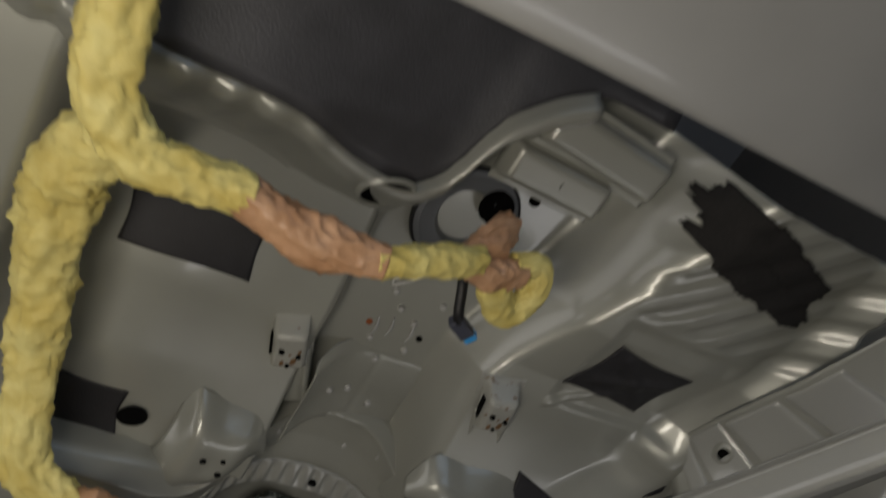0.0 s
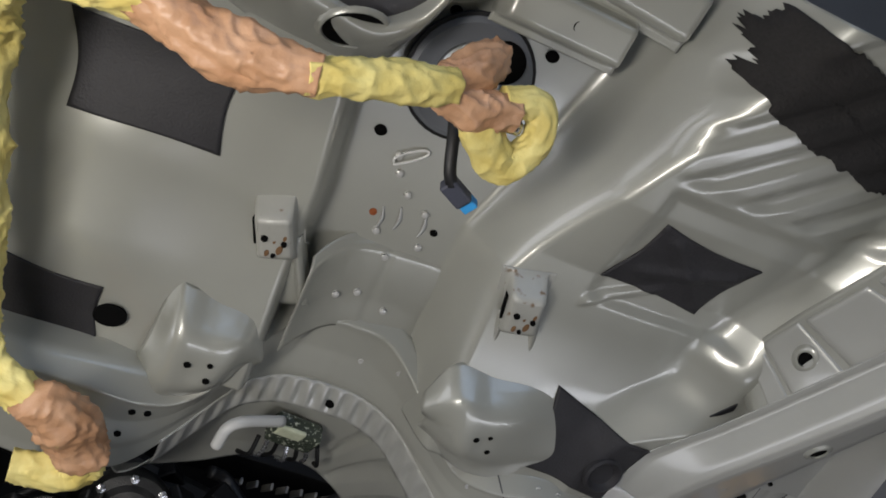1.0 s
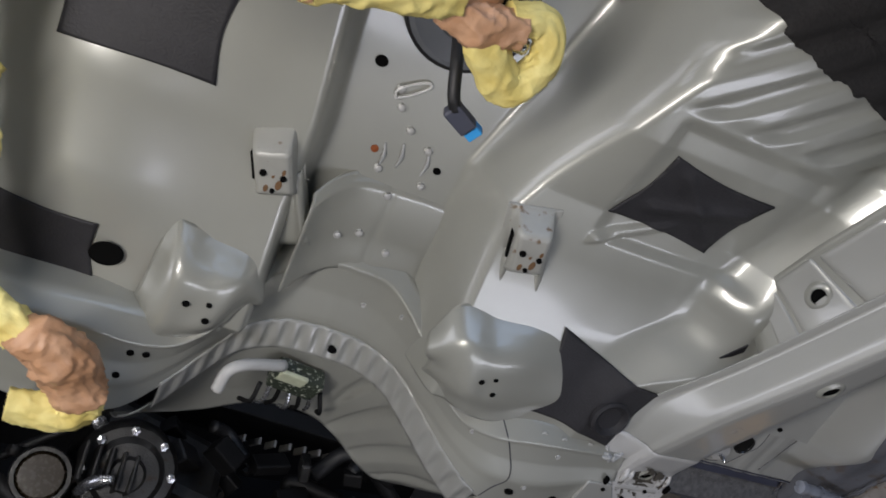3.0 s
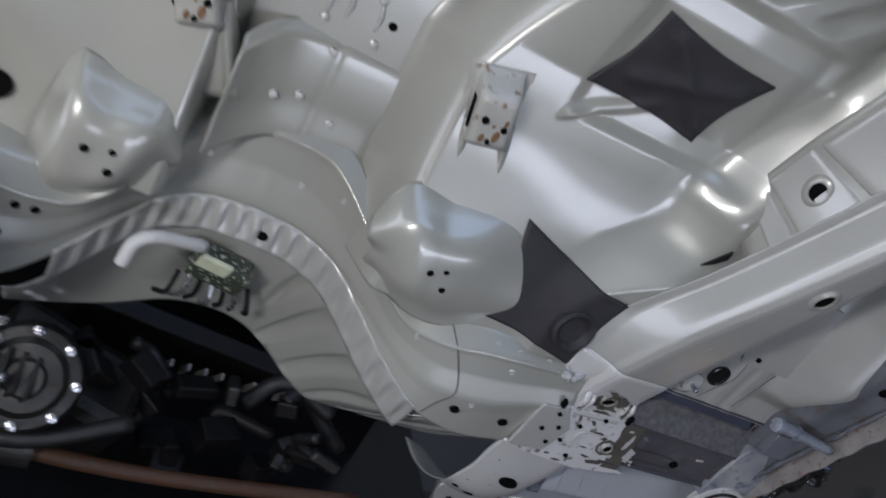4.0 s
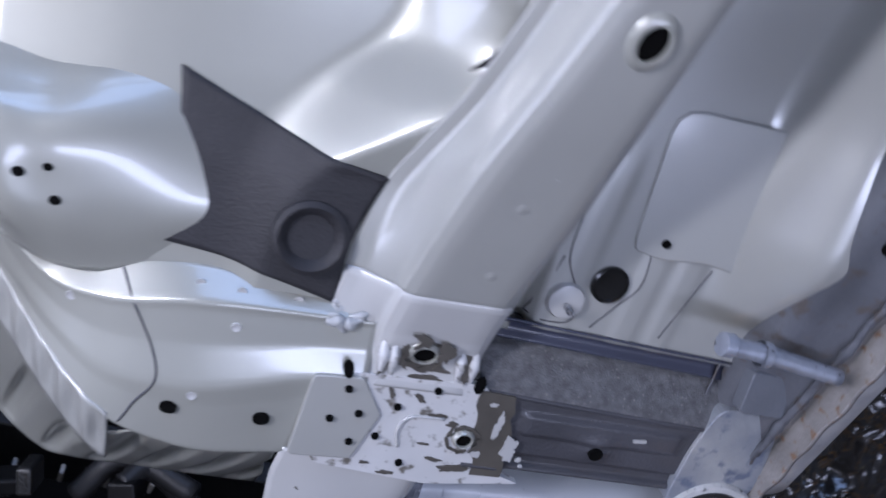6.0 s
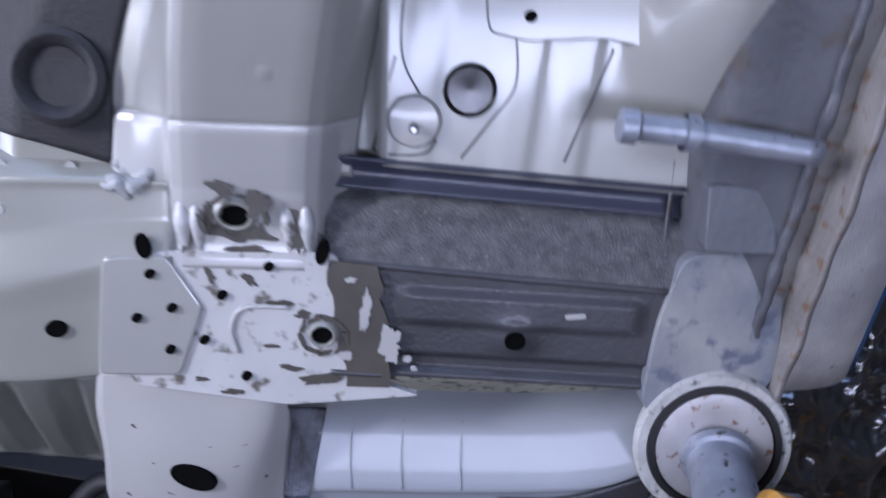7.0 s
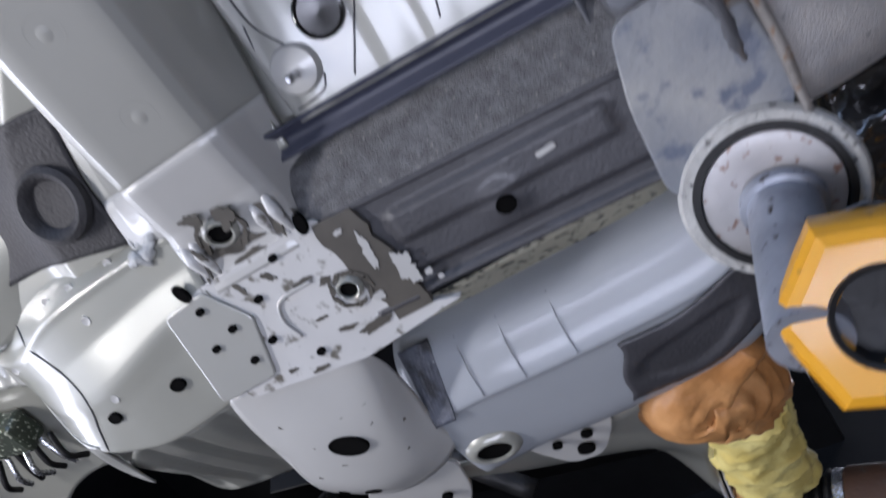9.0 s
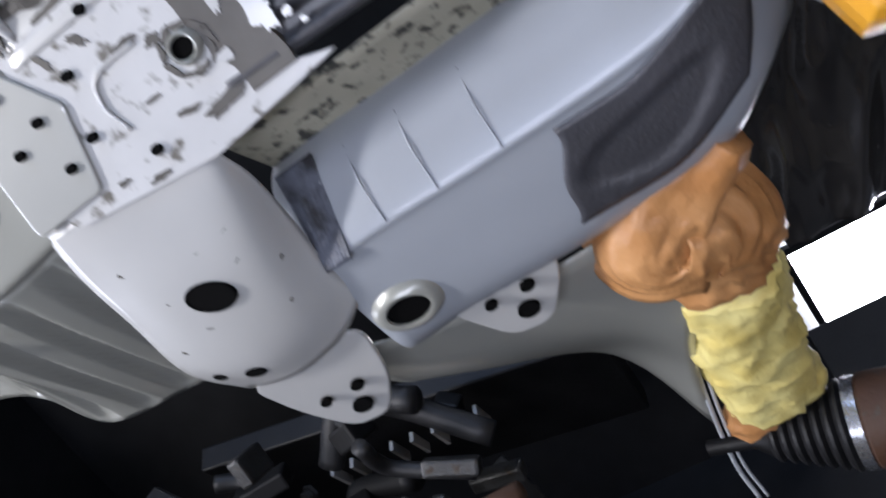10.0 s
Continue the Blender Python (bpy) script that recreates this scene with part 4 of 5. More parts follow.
# front bracket below the crossmember, lateral beam and its lugs
low = net("front_bracket", [[(0.842, 0.836, 1.741), (0.87, 0.836, 1.737), (0.905, 0.836, 1.737), (0.932, 0.845, 1.738), (0.940, 0.852, 1.742)],
                            [(0.838, 0.862, 1.745), (0.868, 0.862, 1.740), (0.900, 0.866, 1.739), (0.930, 0.868, 1.740), (0.941, 0.868, 1.750)],
                            [(0.838, 0.892, 1.750), (0.865, 0.896, 1.744), (0.895, 0.902, 1.743), (0.922, 0.902, 1.746), (0.938, 0.896, 1.760)],
                            [(0.834, 0.932, 1.762), (0.858, 0.938, 1.756), (0.885, 0.942, 1.754), (0.915, 0.936, 1.756), (0.936, 0.924, 1.764)],
                            [(0.842, 0.962, 1.782), (0.862, 0.965, 1.776), (0.885, 0.966, 1.772), (0.915, 0.960, 1.772), (0.938, 0.946, 1.772)]], PAINT_LIGHT, car, "pale grey front bracket with oblong hole")
hole_on(low, 0.889, 0.902, 0.0135, 0.0085, turn=20)
hole_on(low, 0.848, 0.943, 0.0045, 0.0038)
hole_on(low, 0.868, 0.950, 0.0065, 0.005)
for x, y, k in LATER:
    blotch(x, y, 0.0026, 0.0016, seat(low, x, y)[0] - 0.0014, k, parent=low)
beam = net("lateral_beam", [[(x, 0.868 + a, 1.802), (x, 0.880 + a, 1.777), (x, 0.900 + a, 1.768), (x, 0.920 + a, 1.7615), (x, 0.926 + a, 1.7635), (x, 0.950 + a, 1.771), (x, 0.985 + a * 1.6, 1.786), (x, 0.998 + a * 1.6, 1.812)]
                            for x, a in ((0.930, 0.002), (0.97, 0.0), (1.03, 0.0), (1.09, -0.002), (1.125, -0.006), (1.148, -0.016), (1.172, -0.030))], surface("blue_grey_paint", (0.37, 0.395, 0.43), rough=0.42, metal=0.10, coat=0.3, scale=9, fine=190, bump=0.0, spread=0.1), car, "blue-grey lateral box beam", n=5, m=4)


def beam_coat(u, v):
    x = 1.060 + 0.003 * np.sin(7 * v + 1) + (0.098 - 0.003 * np.sin(7 * v + 1)) * u - 0.016 * v * v
    y = 0.929 + 0.050 * v - (0.003 + 0.020 * (1 + 0.4 * v) * smooth(1.09, 1.165, x))
    z = np.array([[seat(beam, a, b)[0] for a, b in zip(ra, rb)] for ra, rb in zip(x, y)])
    press = 0.003 * smooth(1.0, 0.8, np.hypot((u - 0.45) / 0.40, (v - 0.55) / 0.32))
    return x, y, z - 0.0040 + press


sheet("coated_end", beam_coat, 30, 18, DARKCOAT, car, "dark coated end of the lateral beam")
hole_on(beam, 0.951, 0.967, 0.0125, 0.0095, lip=0.008)
for x in (0.975, 1.005, 1.04):
    tube("crease", [(x, 0.882, 1.7755), (x - 0.001, 0.900, 1.7665), (x, 0.920, 1.7607)], 0.0005, MATS["blue_grey_paint"], beam)


def smear(u, v):
    x = 0.936 + (0.023 - 0.008 * v) * u
    y = 0.876 + 0.050 * v
    return x, y, 1.7775 - 0.37 * (y - 0.880) - 0.0025 - 0.00015 * np.sin(47 * u + 9 * v + 2 * np.sin(5 * v)) - 0.006 * np.clip(0.955 - x, 0, 1)


sheet("sealer_smear", smear, 24, 24, surface("smeared_sealer", (0.09, 0.10, 0.13), dark=(0.012, 0.012, 0.016), rough=0.4, scale=70, fine=300, bump=0.5, sharp=(0.4, 0.6)), car, "smeared dark seam sealer")


def lug(x, y, z, turn):
    g = outline_plate("lug", rounded([(x - 0.040, y - 0.040), (x + 0.040, y - 0.040), (x + 0.030, y - 0.002), (x + 0.010, y + 0.024), (x - 0.014, y + 0.022), (x - 0.030, y - 0.006)], 0.34, 6), z, 0.004, PAINT_LIGHT, car, "rounded pale lug with three holes", slope=(0, 0.35))
    for dx, dy, r in ((0.004, 0.008, 0.0052), (0.012, -0.006, 0.0034), (-0.010, -0.006, 0.003)):
        hole(x + dx, y + dy, z + 0.35 * (dy + 0.0) - 0.0008, r * 1.2, r, g, tilt=(19, 0))


lug(0.882, 1.000, 1.788, 0)
lug(0.992, 1.000, 1.794, 0)
# panel behind the outrigger and inner wing
net("inner_panel", [[(0.93, 0.848, 1.765), (1.02, 0.848, 1.765), (1.10, 0.846, 1.765), (1.16, 0.842, 1.765)], [(0.93, 0.875, 1.80), (1.02, 0.875, 1.80), (1.10, 0.875, 1.80), (1.16, 0.87, 1.80)]], surface("bare_patchy_steel", (0.45, 0.43, 0.33), rough=0.55, scale=45, dirt=0.6, dirt_colour=(0.05, 0.05, 0.04)), car, "patchy inner panel in the gap")
net("inner_wing", [[(0.88, 0.975, 1.800), (0.93, 0.99, 1.806), (1.02, 1.00, 1.81), (1.12, 0.99, 1.815)],
                   [(0.88, 1.03, 1.85), (0.93, 1.05, 1.856), (1.01, 1.07, 1.86), (1.06, 1.09, 1.865)],
                   [(0.88, 1.06, 1.90), (0.93, 1.085, 1.91), (0.995, 1.12, 1.92), (1.03, 1.17, 1.93)],
                   [(0.88, 1.07, 1.95), (0.93, 1.10, 1.96), (0.985, 1.16, 1.97), (1.01, 1.25, 1.98)]], PAINT, car, "grey inner wing panel round the wheel arch")

# flat dark plate in place of a shaded gap at the side plate's end
outline_plate("opening_shade", [(0.900, 0.566), (0.9215, 0.541), (0.9225, 0.551), (0.912, 0.560)], 1.736, 0.002, BITUMEN, car, "dark plate painted as a triangular opening's shade", bevel=0)
clip = thing("wire_clip", "small bent pale wire clip under the tunnel", "clip")
cz = float(floor_z(0.515, 0.452)) - 0.004
tube("wire", [(0.502, 0.462, cz), (0.518, 0.452, cz), (0.530, 0.441, cz), (0.526, 0.437, cz), (0.510, 0.445, cz), (0.500, 0.455, cz), (0.502, 0.462, cz)], 0.0014, surface("pale_wire", (0.7, 0.7, 0.68), rough=0.4), clip)
for x, y in ((0.905, 0.71), (0.955, 0.705), (0.93, 0.56), (0.95, 0.60), (0.965, 0.44)):
    turned("spot_weld", [(0.0032, 0.0006), (0.003, -0.0008), (0.0015, -0.0003), (0.0, -0.0003)], pose(x, y, seat(rail_ob, x, y)[0]), PAINT_LIGHT, rail_ob, seg=12)
along_panel("lap_seam", rail_ob, [(0.890, 0.640), (0.905, 0.645), (0.930, 0.650), (0.965, 0.640)], 0.0007, DARKCOAT, rail_ob)
along_panel("flange_seam", cross, [(0.70, 0.7235), (0.76, 0.7215), (0.82, 0.7235), (0.88, 0.7245)], 0.0007, DARKCOAT, cross)
for x in (0.71, 0.735, 0.775, 0.80, 0.835, 0.86):
    turned("spot_weld", [(0.003, 0.0006), (0.0028, -0.0008), (0.0015, -0.0003), (0.0, -0.0003)], pose(x, 0.729, seat(cross, x, 0.729)[0]), PAINT_LIGHT, cross, seg=12)
blobs = random.Random(12)
for i in range(14):
    x, y = 0.868 + blobs.uniform(-0.012, 0.020), 0.728 + blobs.uniform(-0.010, 0.012)
    z = seat(cross, min(x, 0.885), y)[0] - 0.0012
    tube("sealer_lump", [(x - 0.004, y, z), (x + blobs.uniform(-0.002, 0.006), y + blobs.uniform(-0.004, 0.004), z - 0.001), (x + 0.008, y + blobs.uniform(-0.005, 0.005), z)], [0.0015, blobs.uniform(0.002, 0.004), 0.0012], SEALER, car, crumple=0.5, freq=200, n=6, seg=9, flat=0.6)

along_panel("emboss", rail_ob, [(0.911, 0.670), (0.9136, 0.685), (0.923, 0.6915), (0.947, 0.6915), (0.955, 0.684), (0.956, 0.670)], 0.0009, PAINT_MID, rail_ob)
hole(0.873, 0.765, 1.7332, 0.0035, 0.0065, weldplate, turn=-15, name="notch")
hole(0.962, 0.7655, 1.7332, 0.0035, 0.0065, weldplate, turn=10, name="notch")

# ---- masked pipes below the floor ----
mask = thing("masked_pipe_loom", "pipe loom wrapped in crumpled yellow tape and brown paper", "pipe loom")


def wrap(pts, r, material, label="", crumple=0.24, flat=0.85, name="wrap", parent=None, freq=85.0):
    return tube(name, pts, r, material, parent or mask, label, n=40, seg=44, crumple=crumple, flat=flat, freq=freq)


wrap([(0.085, 0.110, 1.725), (0.116, 0.215, 1.712), (0.128, 0.285, 1.706), (0.165, 0.324, 1.705), (0.205, 0.327, 1.705), (0.248, 0.327, 1.706)], [0.024, 0.023, 0.021, 0.020, 0.018, 0.0175], YTAPE, "crumpled yellow tape")
wrap([(0.152, 0.350, 1.775), (0.135, 0.410, 1.800), (0.150, 0.506, 1.800), (0.170, 0.600, 1.790), (0.190, 0.682, 1.755), (0.240, 0.712, 1.735)], [0.028, 0.032, 0.026, 0.023, 0.022, 0.019], YTAPE, "crumpled yellow tape")
wrap([(0.243, 0.696, 1.722), (0.272, 0.722, 1.730), (0.300, 0.772, 1.740)], [0.020, 0.026, 0.024], BTAPE, "crumpled brown masking paper")
wrap([(0.302, 0.772, 1.742), (0.288, 0.800, 1.744), (0.240, 0.800, 1.742)], [0.022, 0.020, 0.016], YTAPE, "yellow tape round the pipe end")
wrap([(0.240, 0.327, 1.706), (0.270, 0.334, 1.700), (0.310, 0.337, 1.688), (0.362, 0.330, 1.678)], [0.016, 0.0185, 0.020, 0.015], BTAPE, "crumpled brown masking paper")
wrap([(0.352, 0.332, 1.677), (0.385, 0.326, 1.684), (0.425, 0.319, 1.698), (0.462, 0.315, 1.712)], [0.013, 0.0145, 0.014, 0.013], YTAPE, "yellow tape")
wrap([(0.450, 0.318, 1.712), (0.478, 0.304, 1.735), (0.500, 0.296, 1.760)], [0.014, 0.018, 0.017], BTAPE, "brown masking paper")
wrap([(0.455, 0.322, 1.715), (0.488, 0.328, 1.722), (0.522, 0.322, 1.730)], [0.013, 0.018, 0.014], BTAPE, "brown masking paper")
wrap([(0.508, 0.318, 1.730), (0.540, 0.314, 1.736), (0.552, 0.340, 1.736), (0.535, 0.366, 1.732), (0.505, 0.350, 1.726), (0.478, 0.330, 1.720)], [0.012, 0.013, 0.014, 0.016, 0.016, 0.012], YTAPE, "yellow tape looped over the pipe end", crumple=0.2)
tube("bare_tip", [(0.512, 0.334, 1.735), (0.534, 0.336, 1.737)], [0.008, 0.006], STEEL, mask, "bare silver pipe end", caps=True)

plugc = thing("cable_connector", "black cable with dark connector and bright blue insert", "connector")
tube("cable", [(0.497, 0.345, 1.800), (0.500, 0.372, 1.770), (0.505, 0.395, 1.757), (0.512, 0.408, 1.755)], 0.0055, RUBBER, plugc)
block("housing", pose(0.519, 0.413, 1.757, 12, 5, 28), (0.026, 0.016, 0.014), surface("slate_plastic", (0.06, 0.065, 0.09), rough=0.4), plugc, bevel=0.002)
block("insert", pose(0.535, 0.421, 1.758, 12, 5, 28), (0.010, 0.014, 0.012), BLUE, plugc, "bright blue connector insert", bevel=0.0015)

# ---- lift arm with screw pad under the sill ----
lift = thing("car_lift", "yellow car lift with screw pad under the sill", "car lift")
pad_pose = pose(1.174, 0.869, 1.735, -4, 4, 0)
turned("pad", [(0.0, 0.006), (0.034, 0.006), (0.041, 0.004), (0.043, -0.004), (0.041, -0.008), (0.036, -0.008), (0.035, -0.003), (0.030, -0.003)], pad_pose, WHITERUB, lift, "dusty pale rubber pad rim", seg=48)
turned("groove", [(0.0365, -0.0075), (0.036, -0.0095), (0.0325, -0.0095), (0.0318, -0.003)], pad_pose, RUBBER, lift, "black groove ring", seg=48)
turned("plate", [(0.0325, -0.003), (0.0315, -0.0085), (0.026, -0.0095), (0.018, -0.0085), (0.0, -0.0085)], pad_pose, surface("pad_plate", (0.48, 0.47, 0.47), rough=0.4, metal=0.4, scale=60, dirt=0.4, dirt_colour=(0.22, 0.12, 0.08)), lift, "worn silver pad plate", seg=40)
turned("screw", [(0.020, -0.008), (0.0195, -0.013), (0.0168, -0.014), (0.0165, -0.060), (0.016, -0.10), (0.0, -0.10)], pad_pose @ pose(0.003, 0.004, 0, 12, 6, 0), GALV, lift, "galvanised lift screw", seg=28)
nut_pose = pose(1.190, 0.894, 1.654, -18, 10, 14)
turned("nut_head", [(0.0165, 0.030), (0.030, 0.029), (0.038, 0.019), (0.0415, 0.006), (0.0425, 0.000), (0.0425, -0.014), (0.0412, -0.020), (0.038, -0.0245), (0.033, -0.026), (0.021, -0.026), (0.0195, -0.022), (0.019, -0.002), (0.0, -0.002)], nut_pose, LIFTYEL, lift, "worn yellow hexagonal head", seg=6, smooth_=False)
turned("nut_shoulder", [(0.0165, 0.034), (0.026, 0.033), (0.036, 0.024), (0.036, 0.018)], nut_pose, GALV, lift, "bare grey worn shoulder", seg=12)
# black insert set in the hollow to paint its inner shade
turned("bore", [(0.0208, -0.0255), (0.0198, -0.0275), (0.0178, -0.0264), (0.0168, -0.014), (0.0, -0.012)], nut_pose, RUBBER, lift, "black insert painted as shade in the hexagonal head's bore", seg=36)
arm = bmesh.new()
box_bm(arm, pose(1.300, 0.985, 1.640, 0, 0, 38), 0.17, 0.060, 0.044)
part("arm_tip", arm, LIFTYEL, lift, "chipped yellow arm tip", bevel=0.01)
arm = bmesh.new()
box_bm(arm, pose(2.00, 1.53, 1.60, 0, 0, 38), 1.70, 0.10, 0.08)
part("arm_beam", arm, LIFTYEL, lift, bevel=0.012)

post = lift
block("column", pose(3.05, 1.15, 1.7), (0.26, 0.30, 3.4), surface("ochre_post_paint", (0.22, 0.13, 0.02), rough=0.5, scale=6), post, bevel=0.01)
block("rail_cover", pose(2.91, 1.15, 1.7), (0.03, 0.12, 3.4), BLACKP, post, bevel=0.004)
block("edge_strip", pose(2.905, 1.04, 1.7), (0.03, 0.03, 3.4), surface("cream_strip", (0.75, 0.68, 0.38), rough=0.5), post, bevel=0.004)
block("base", pose(3.05, 1.15, 0.015), (0.5, 0.5, 0.03), LIFTYEL, post, bevel=0.004)
block("carriage", pose(3.0, 1.15, 1.58), (0.2, 0.22, 0.3), BLACKP, post, bevel=0.01)

# ---- front axle parts in the wheel arch ----
SPAPER = surface("orange_brown_paper", (0.60, 0.31, 0.12), dark=(0.42, 0.19, 0.06), rough=0.42, scale=30, fine=75, bump=0.9)
strut = thing("masked_strut", "suspension strut masked with brown paper and yellow tape", "strut")
wrap([(1.120, 0.975, 1.798), (1.067, 1.011, 1.815), (1.09, 1.023, 1.83), (1.086, 1.062, 1.862)], [0.018, 0.030, 0.037, 0.034], SPAPER, "crumpled brown masking paper", parent=strut, crumple=0.20, freq=60)
wrap([(1.083, 1.078, 1.872), (1.069, 1.154, 1.925), (1.063, 1.231, 1.965)], [0.034, 0.040, 0.036], YTAPE, "crumpled yellow tape", parent=strut, crumple=0.15, freq=55)
wrap([(1.058, 1.218, 1.955), (1.032, 1.275, 1.985)], [0.026, 0.020], SPAPER, "brown paper end", parent=strut, crumple=0.17, freq=55)
shaft = thing("drive_shaft", "drive shaft with ribbed black rubber boot", "drive shaft")
sp = look((1.043, 1.273, 1.965), (1.122, 1.281, 1.945)) @ Matrix.Scale(0.72, 4)
prof = []
for i in range(7):
    rr = 0.022 + 0.0035 * i
    prof += [(rr, -0.012 * i), (rr + 0.005, -0.012 * i - 0.004), (rr + 0.005, -0.012 * i - 0.007), (rr - 0.001, -0.012 * i - 0.011)]
turned("boot", prof, sp, RUBBER, shaft, "ribbed black rubber boot", seg=32)
turned("clamp", [(0.046, -0.084), (0.048, -0.084), (0.048, -0.096), (0.046, -0.096)], sp, STEEL, shaft, "steel boot clamp", seg=32)
turned("joint", [(0.046, -0.096), (0.050, -0.10), (0.050, -0.15), (0.0, -0.15)], sp, RUSTTUBE, shaft, "rusty joint housing", seg=32)
turned("shaft_bar", [(0.0, 0.07), (0.009, 0.07), (0.009, 0.02), (0.022, 0.0)], sp, BLACKP, shaft, seg=20)
hose = thing("brake_line", "thin pale brake line beside the strut", "brake line")
tube("line", [(1.045, 1.108, 1.9), (1.02, 1.207, 1.955), (1.003, 1.301, 1.99), (1.002, 1.352, 2.0)], 0.0019, surface("grey_line", (0.5, 0.52, 0.55), rough=0.35), hose)
tube("line", [(1.049, 1.111, 1.9), (1.025, 1.21, 1.955), (1.009, 1.3, 1.99), (1.009, 1.353, 2.0)], 0.0015, surface("grey_line", (0.5, 0.52, 0.55)), hose)

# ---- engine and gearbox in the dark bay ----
# black panels added behind the engine to stand for the unlit void
bay = thing("bay_dark_panels", "black panels added to keep the engine bay dark", "lining")
block("rear_dark_panel", pose(0.62, 1.62, 2.15), (1.3, 0.02, 0.9), BLACKP, bay)
block("top_dark_panel", pose(0.55, 1.15, 2.42), (1.1, 1.0, 0.02), BLACKP, bay)
block("side_dark_panel", pose(0.02, 1.25, 2.15), (0.02, 0.7, 0.6), BLACKP, bay)
cover = thing("finned_cover", "black finned plastic cover behind the engine", "engine cover")
block("cover_body", pose(0.671, 1.262, 2.220, 35, 0, 10), (0.50, 0.22, 0.03), BLACKP, cover)
for i in range(8):
    k = i / 7
    # fins in mid grey, much lighter than the cover body
    block("fin", pose(0.576 + 0.191 * k, 1.235 + 0.013 * k, 2.160, 35, 0, 10), (0.005, 0.045, 0.012), surface("grey_fin", (0.30, 0.29, 0.27), rough=0.4), cover, bevel=0.001)
engine = thing("gearbox", "dirty cast alloy gearbox with bolts, hoses and brackets", "gearbox")
rng = random.Random(4)
block("casing", pose(0.42, 1.20, 2.03, 10, 5, 20), (0.20, 0.14, 0.12), ALLOY, engine, bevel=0.02)
turned("bell_housing", [(0.0, -0.02), (0.020, -0.02), (0.024, -0.012), (0.040, -0.010), (0.048, 0.0), (0.060, 0.002), (0.066, 0.012), (0.066, 0.06)], look((0.385, 1.09, 1.93), (0.40, 1.5, 2.4)) @ pose(0, 0, 0, 180, 0, 0), ALLOY, engine, seg=36)
for i in range(8):
    a = 2 * math.pi * i / 8
    p = look((0.385, 1.09, 1.93), (0.40, 1.5, 2.4)) @ pose(0, 0, 0, 180, 0, 0) @ Vector((0.056 * math.cos(a), 0.056 * math.sin(a), -0.002))
    turned("flange_bolt", [(0.006, 0.004), (0.006, -0.004), (0.0, -0.005)], pose(*p, -40, 0, 0), STEEL, engine, seg=6, smooth_=False)
can = look((0.285, 1.085, 1.905), (0.30, 1.5, 2.25)) @ pose(0, 0, 0, 180, 0, 0)
turned("canister", [(0.0, -0.004), (0.026, -0.004), (0.030, 0.002), (0.030, 0.05)], can, surface("amber_window", (0.03, 0.022, 0.012), rough=0.25, scale=60, dirt=0.4), engine, seg=32)
turned("canister_ring", [(0.030, -0.006), (0.035, -0.006), (0.037, 0.0), (0.035, 0.014), (0.030, 0.014)], can, ALLOY, engine, seg=36)
for i in range(5):
    block("casting_web", pose(0.325 + 0.016 * i, 1.075 + 0.004 * i, 1.925, 30, 0, 8), (0.005, 0.05, 0.05), ALLOY, engine, bevel=0.002)
tube("clamp_arm", [(0.33, 1.10, 1.90), (0.345, 1.06, 1.885), (0.365, 1.045, 1.88)], [0.006, 0.008, 0.005], STEEL, engine)
tube("drain_hose", [(0.20, 1.10, 1.94), (0.28, 1.15, 1.91), (0.40, 1.16, 1.90), (0.52, 1.13, 1.93)], 0.011, RUBBER, engine)
for i in range(44):
    x, y, z = rng.uniform(0.18, 0.86), rng.uniform(1.08, 1.30), rng.uniform(1.96, 2.12)
    if rng.random() < 0.5:
        turned("bolt", [(0.011, 0.0), (0.011, -0.004), (0.007, -0.004), (0.007, -0.012), (0.0, -0.012)], pose(x, y, z, rng.uniform(-40, 40), rng.uniform(-40, 40), 0), rng.choice((ALLOY, STEEL, BLACKP)), engine, seg=6, smooth_=False)
    else:
        block("fitting", pose(x, y, z, rng.uniform(-30, 30), rng.uniform(-30, 30), rng.uniform(0, 90)), (rng.uniform(0.02, 0.06), rng.uniform(0.015, 0.04), rng.uniform(0.015, 0.04)), rng.choice((ALLOY, BLACKP, BLACKP, BLACKP)), engine, bevel=0.003)
for i in range(9):
    p = Vector((rng.uniform(0.2, 0.8), rng.uniform(1.06, 1.25), rng.uniform(1.92, 2.05)))
    q = p + Vector((rng.uniform(-0.2, 0.2), rng.uniform(-0.04, 0.12), rng.uniform(-0.04, 0.06)))
    tube("hose", [p, (p + q) / 2 + Vector((rng.uniform(-0.04, 0.04), rng.uniform(-0.04, 0.04), 0.02)), q], rng.uniform(0.006, 0.013), rng.choice((RUBBER, RUBBER, BLACKP)), engine)
frame_tube = thing("subframe_tube", "rusty brown subframe tube across the bay", "tube")
tube("tube_body", [(0.30, 1.20, 1.93), (0.55, 1.22, 1.93), (0.86, 1.20, 1.93)], 0.011, RUSTTUBE, frame_tube)
turned("bracket_ring", [(0.024, -0.02), (0.026, -0.02), (0.026, 0.02), (0.024, 0.02)], pose(0.40, 1.205, 1.93, 0, 90, 0), ALLOY, frame_tube)
lamp_unit = thing("plug_unit", "clear cased wiring plug hanging under the arch", "wiring plug")
block("case", pose(0.520, 0.815, 1.862, 20, 0, 12), (0.060, 0.036, 0.026), surface("clear_case", (0.045, 0.055, 0.04), rough=0.15, scale=80, dirt=0.5, dirt_colour=(0.5, 0.52, 0.42)), lamp_unit, bevel=0.005)
block("window", pose(0.511, 0.803, 1.8475, 20, 0, 12), (0.034, 0.019, 0.006), GLASS_G, lamp_unit, bevel=0.002)
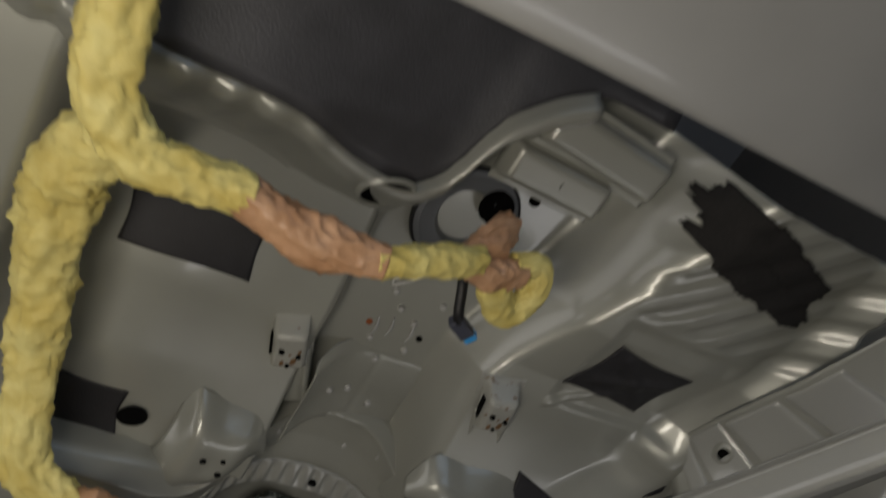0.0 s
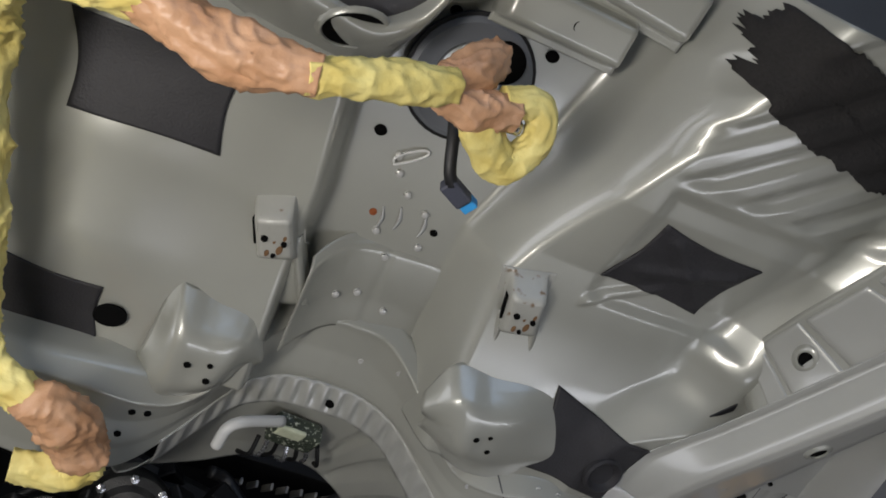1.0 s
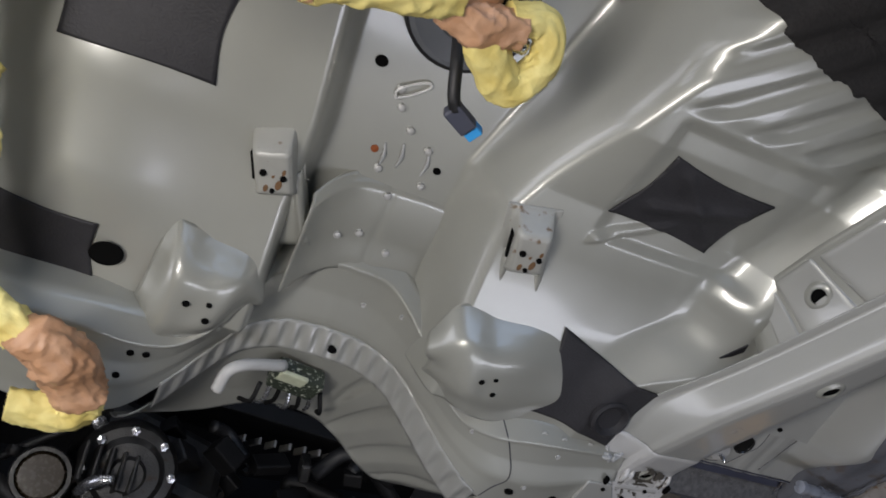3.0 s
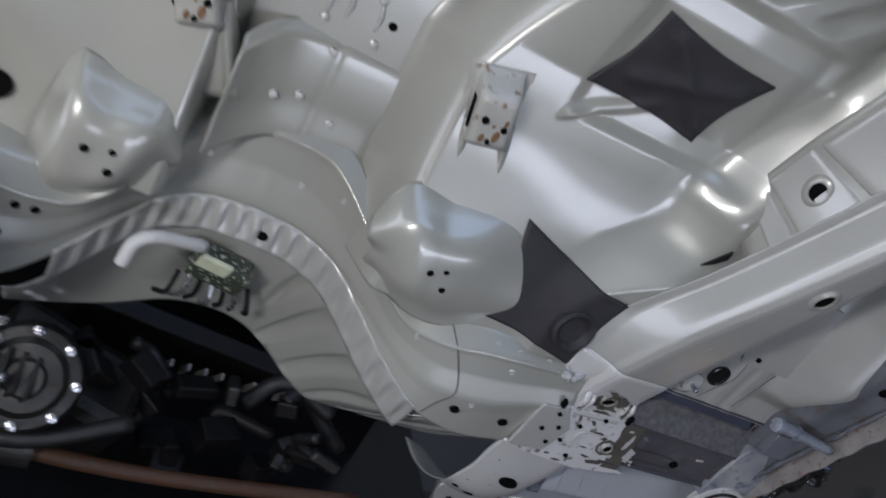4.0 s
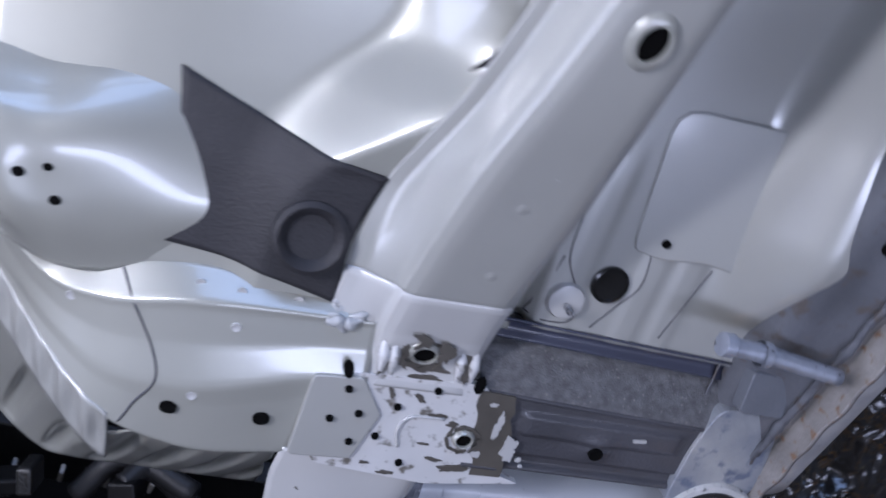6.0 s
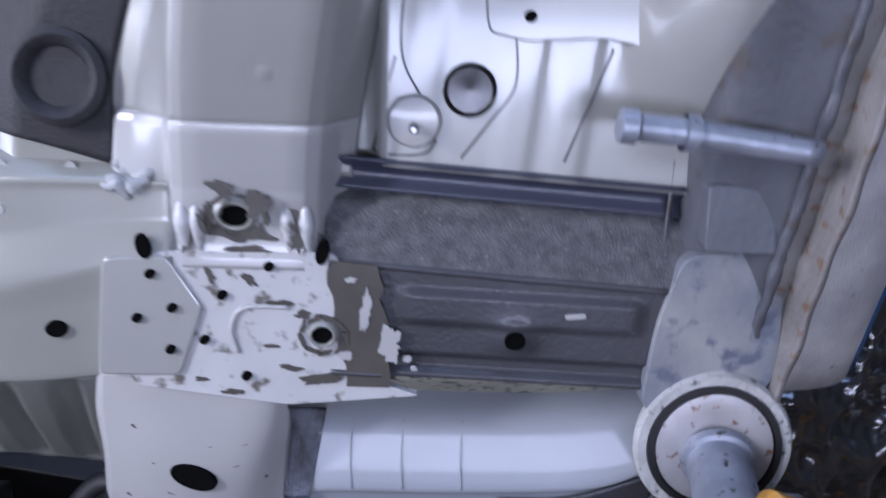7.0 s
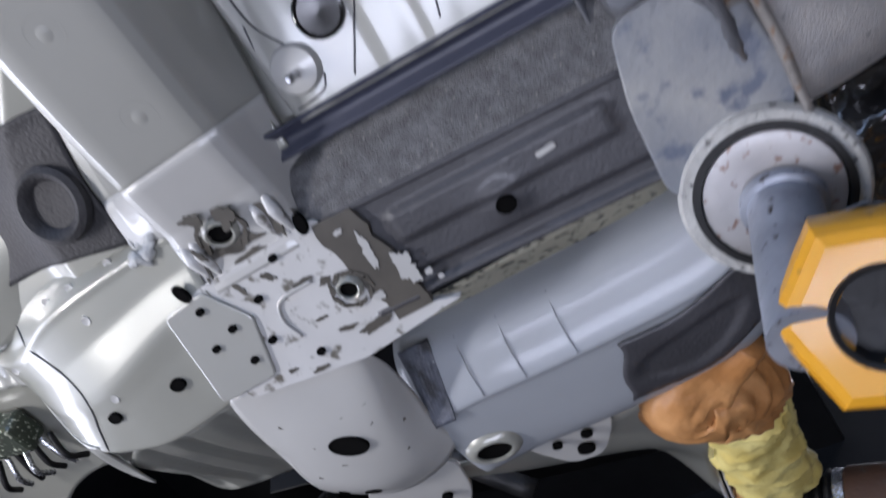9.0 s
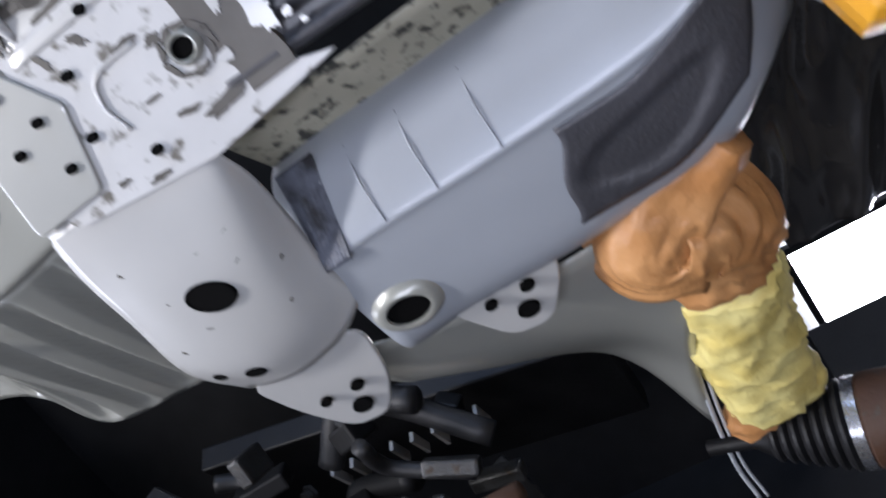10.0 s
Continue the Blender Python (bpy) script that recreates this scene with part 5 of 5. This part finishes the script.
for i in range(7):
    tube("wire", [(0.485 + 0.012 * i, 0.835, 1.868), (0.48 + 0.014 * i, 0.858, 1.860 + 0.004 * (i % 3)), (0.47 + 0.016 * i, 0.872, 1.875)], 0.0028, STEEL if i % 2 else BLACKP, lamp_unit)
pipe = thing("bent_pipe", "pale bent pipe stub beside the crossmember", "pipe")
tube("pipe_body", [(0.425, 0.795, 1.800), (0.430, 0.772, 1.805), (0.448, 0.764, 1.812), (0.492, 0.776, 1.835)], 0.0065, surface("pale_pipe", (0.5, 0.5, 0.48), rough=0.35), pipe)

# ---- plastic sheeting hung beside the car, ceiling lamps ----
def crumple(x, y, seed):
    return np.array([[0.045 * abs(noise.noise(Vector((a * 7, b * 7, seed)))) + 0.026 * abs(noise.noise(Vector((a * 19 + b * 5, b * 21, seed + 3)))) + 0.010 * abs(noise.noise(Vector((a * 55, b * 50, seed + 6)))) for a, b in zip(ra, rb)] for ra, rb in zip(x, y)])


def drape(u, v):
    x, y = 1.215 + 0.75 * u, 0.45 + 0.58 * v + 0.10 * u * v
    fold = crumple(x, y, 1.0)
    return x + 0.3 * fold, y + 0.3 * fold, 1.815 + 0.30 * u + 1.3 * fold


curtain = thing("plastic_sheeting", "crumpled glossy black plastic sheeting over the car side", "plastic sheet")
sheet("sheeting", drape, 170, 140, FOIL, curtain, "", 0.001)


def arch_lining(u, v):
    x, y = 1.10 + 0.36 * u + 0.03 * v, 0.93 + 0.33 * v + 0.03 * u
    fold = np.array([[0.030 * abs(noise.noise(Vector((a * 5 + b * 2, b * 1.2, 2.0)))) + 0.012 * abs(noise.noise(Vector((a * 13 + b * 5, b * 2.5, 5.0)))) + 0.0012 * noise.noise(Vector((a * 30, b * 8, 8.0))) for a, b in zip(ra, rb)] for ra, rb in zip(u, v)])
    return x, y, 2.10 + 0.10 * v + 1.3 * fold


sheet("arch_sheeting", arch_lining, 110, 70, FOIL, curtain, "crumpled black sheeting inside the wheel arch", 0.001)


def tube_lamp(x, y):
    t = thing("ceiling_lamp", "bright ceiling panel lamp with dark bars", "ceiling lamp", group="workshop lamps")
    m = bpy.data.materials.get("lamp_glow")
    if not m:
        m, n, l, b = nodes_of("lamp_glow")
        b.inputs["Emission Color"].default_value, b.inputs["Emission Strength"].default_value = (1.0, 0.98, 0.94, 1), 6.0
    block("diffuser", pose(x, y, 4.44), (0.9, 0.6, 0.02), m, t, bevel=0)
    for dx in (-0.46, 0.0, 0.46):
        block("bar", pose(x + dx, y, 4.43), (0.03, 0.64, 0.04), BLACKP, t, bevel=0.003)
    for dy in (-0.32, 0.32):
        block("frame", pose(x, y + dy, 4.43), (0.95, 0.03, 0.04), BLACKP, t, bevel=0.003)


for x, y in ((1.60, 2.75), (-1.0, 2.45), (-1.0, -1.2), (2.4, -1.2)):
    tube_lamp(x, y)


# unseen stands that give the two added strip lamps a body
def added_lamp_stand(x, y, z, tx, ty, tz, sx, sy):
    w = thing("added_lamp_stand", "strip lamp on a low stand, added to light the underside", "work lamp", group="work lamps")
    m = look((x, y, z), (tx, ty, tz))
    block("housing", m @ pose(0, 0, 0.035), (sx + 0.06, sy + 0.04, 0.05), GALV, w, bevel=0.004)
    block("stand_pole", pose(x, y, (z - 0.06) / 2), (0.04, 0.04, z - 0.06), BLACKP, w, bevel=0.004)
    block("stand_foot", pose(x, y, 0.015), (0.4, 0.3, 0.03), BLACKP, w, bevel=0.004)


added_lamp_stand(-0.16, 0.24, 1.00, 0.32, 0.50, 1.80, 0.60, 0.06)
added_lamp_stand(1.05, 0.74, 0.50, 1.05, 0.80, 1.75, 1.10, 0.10)
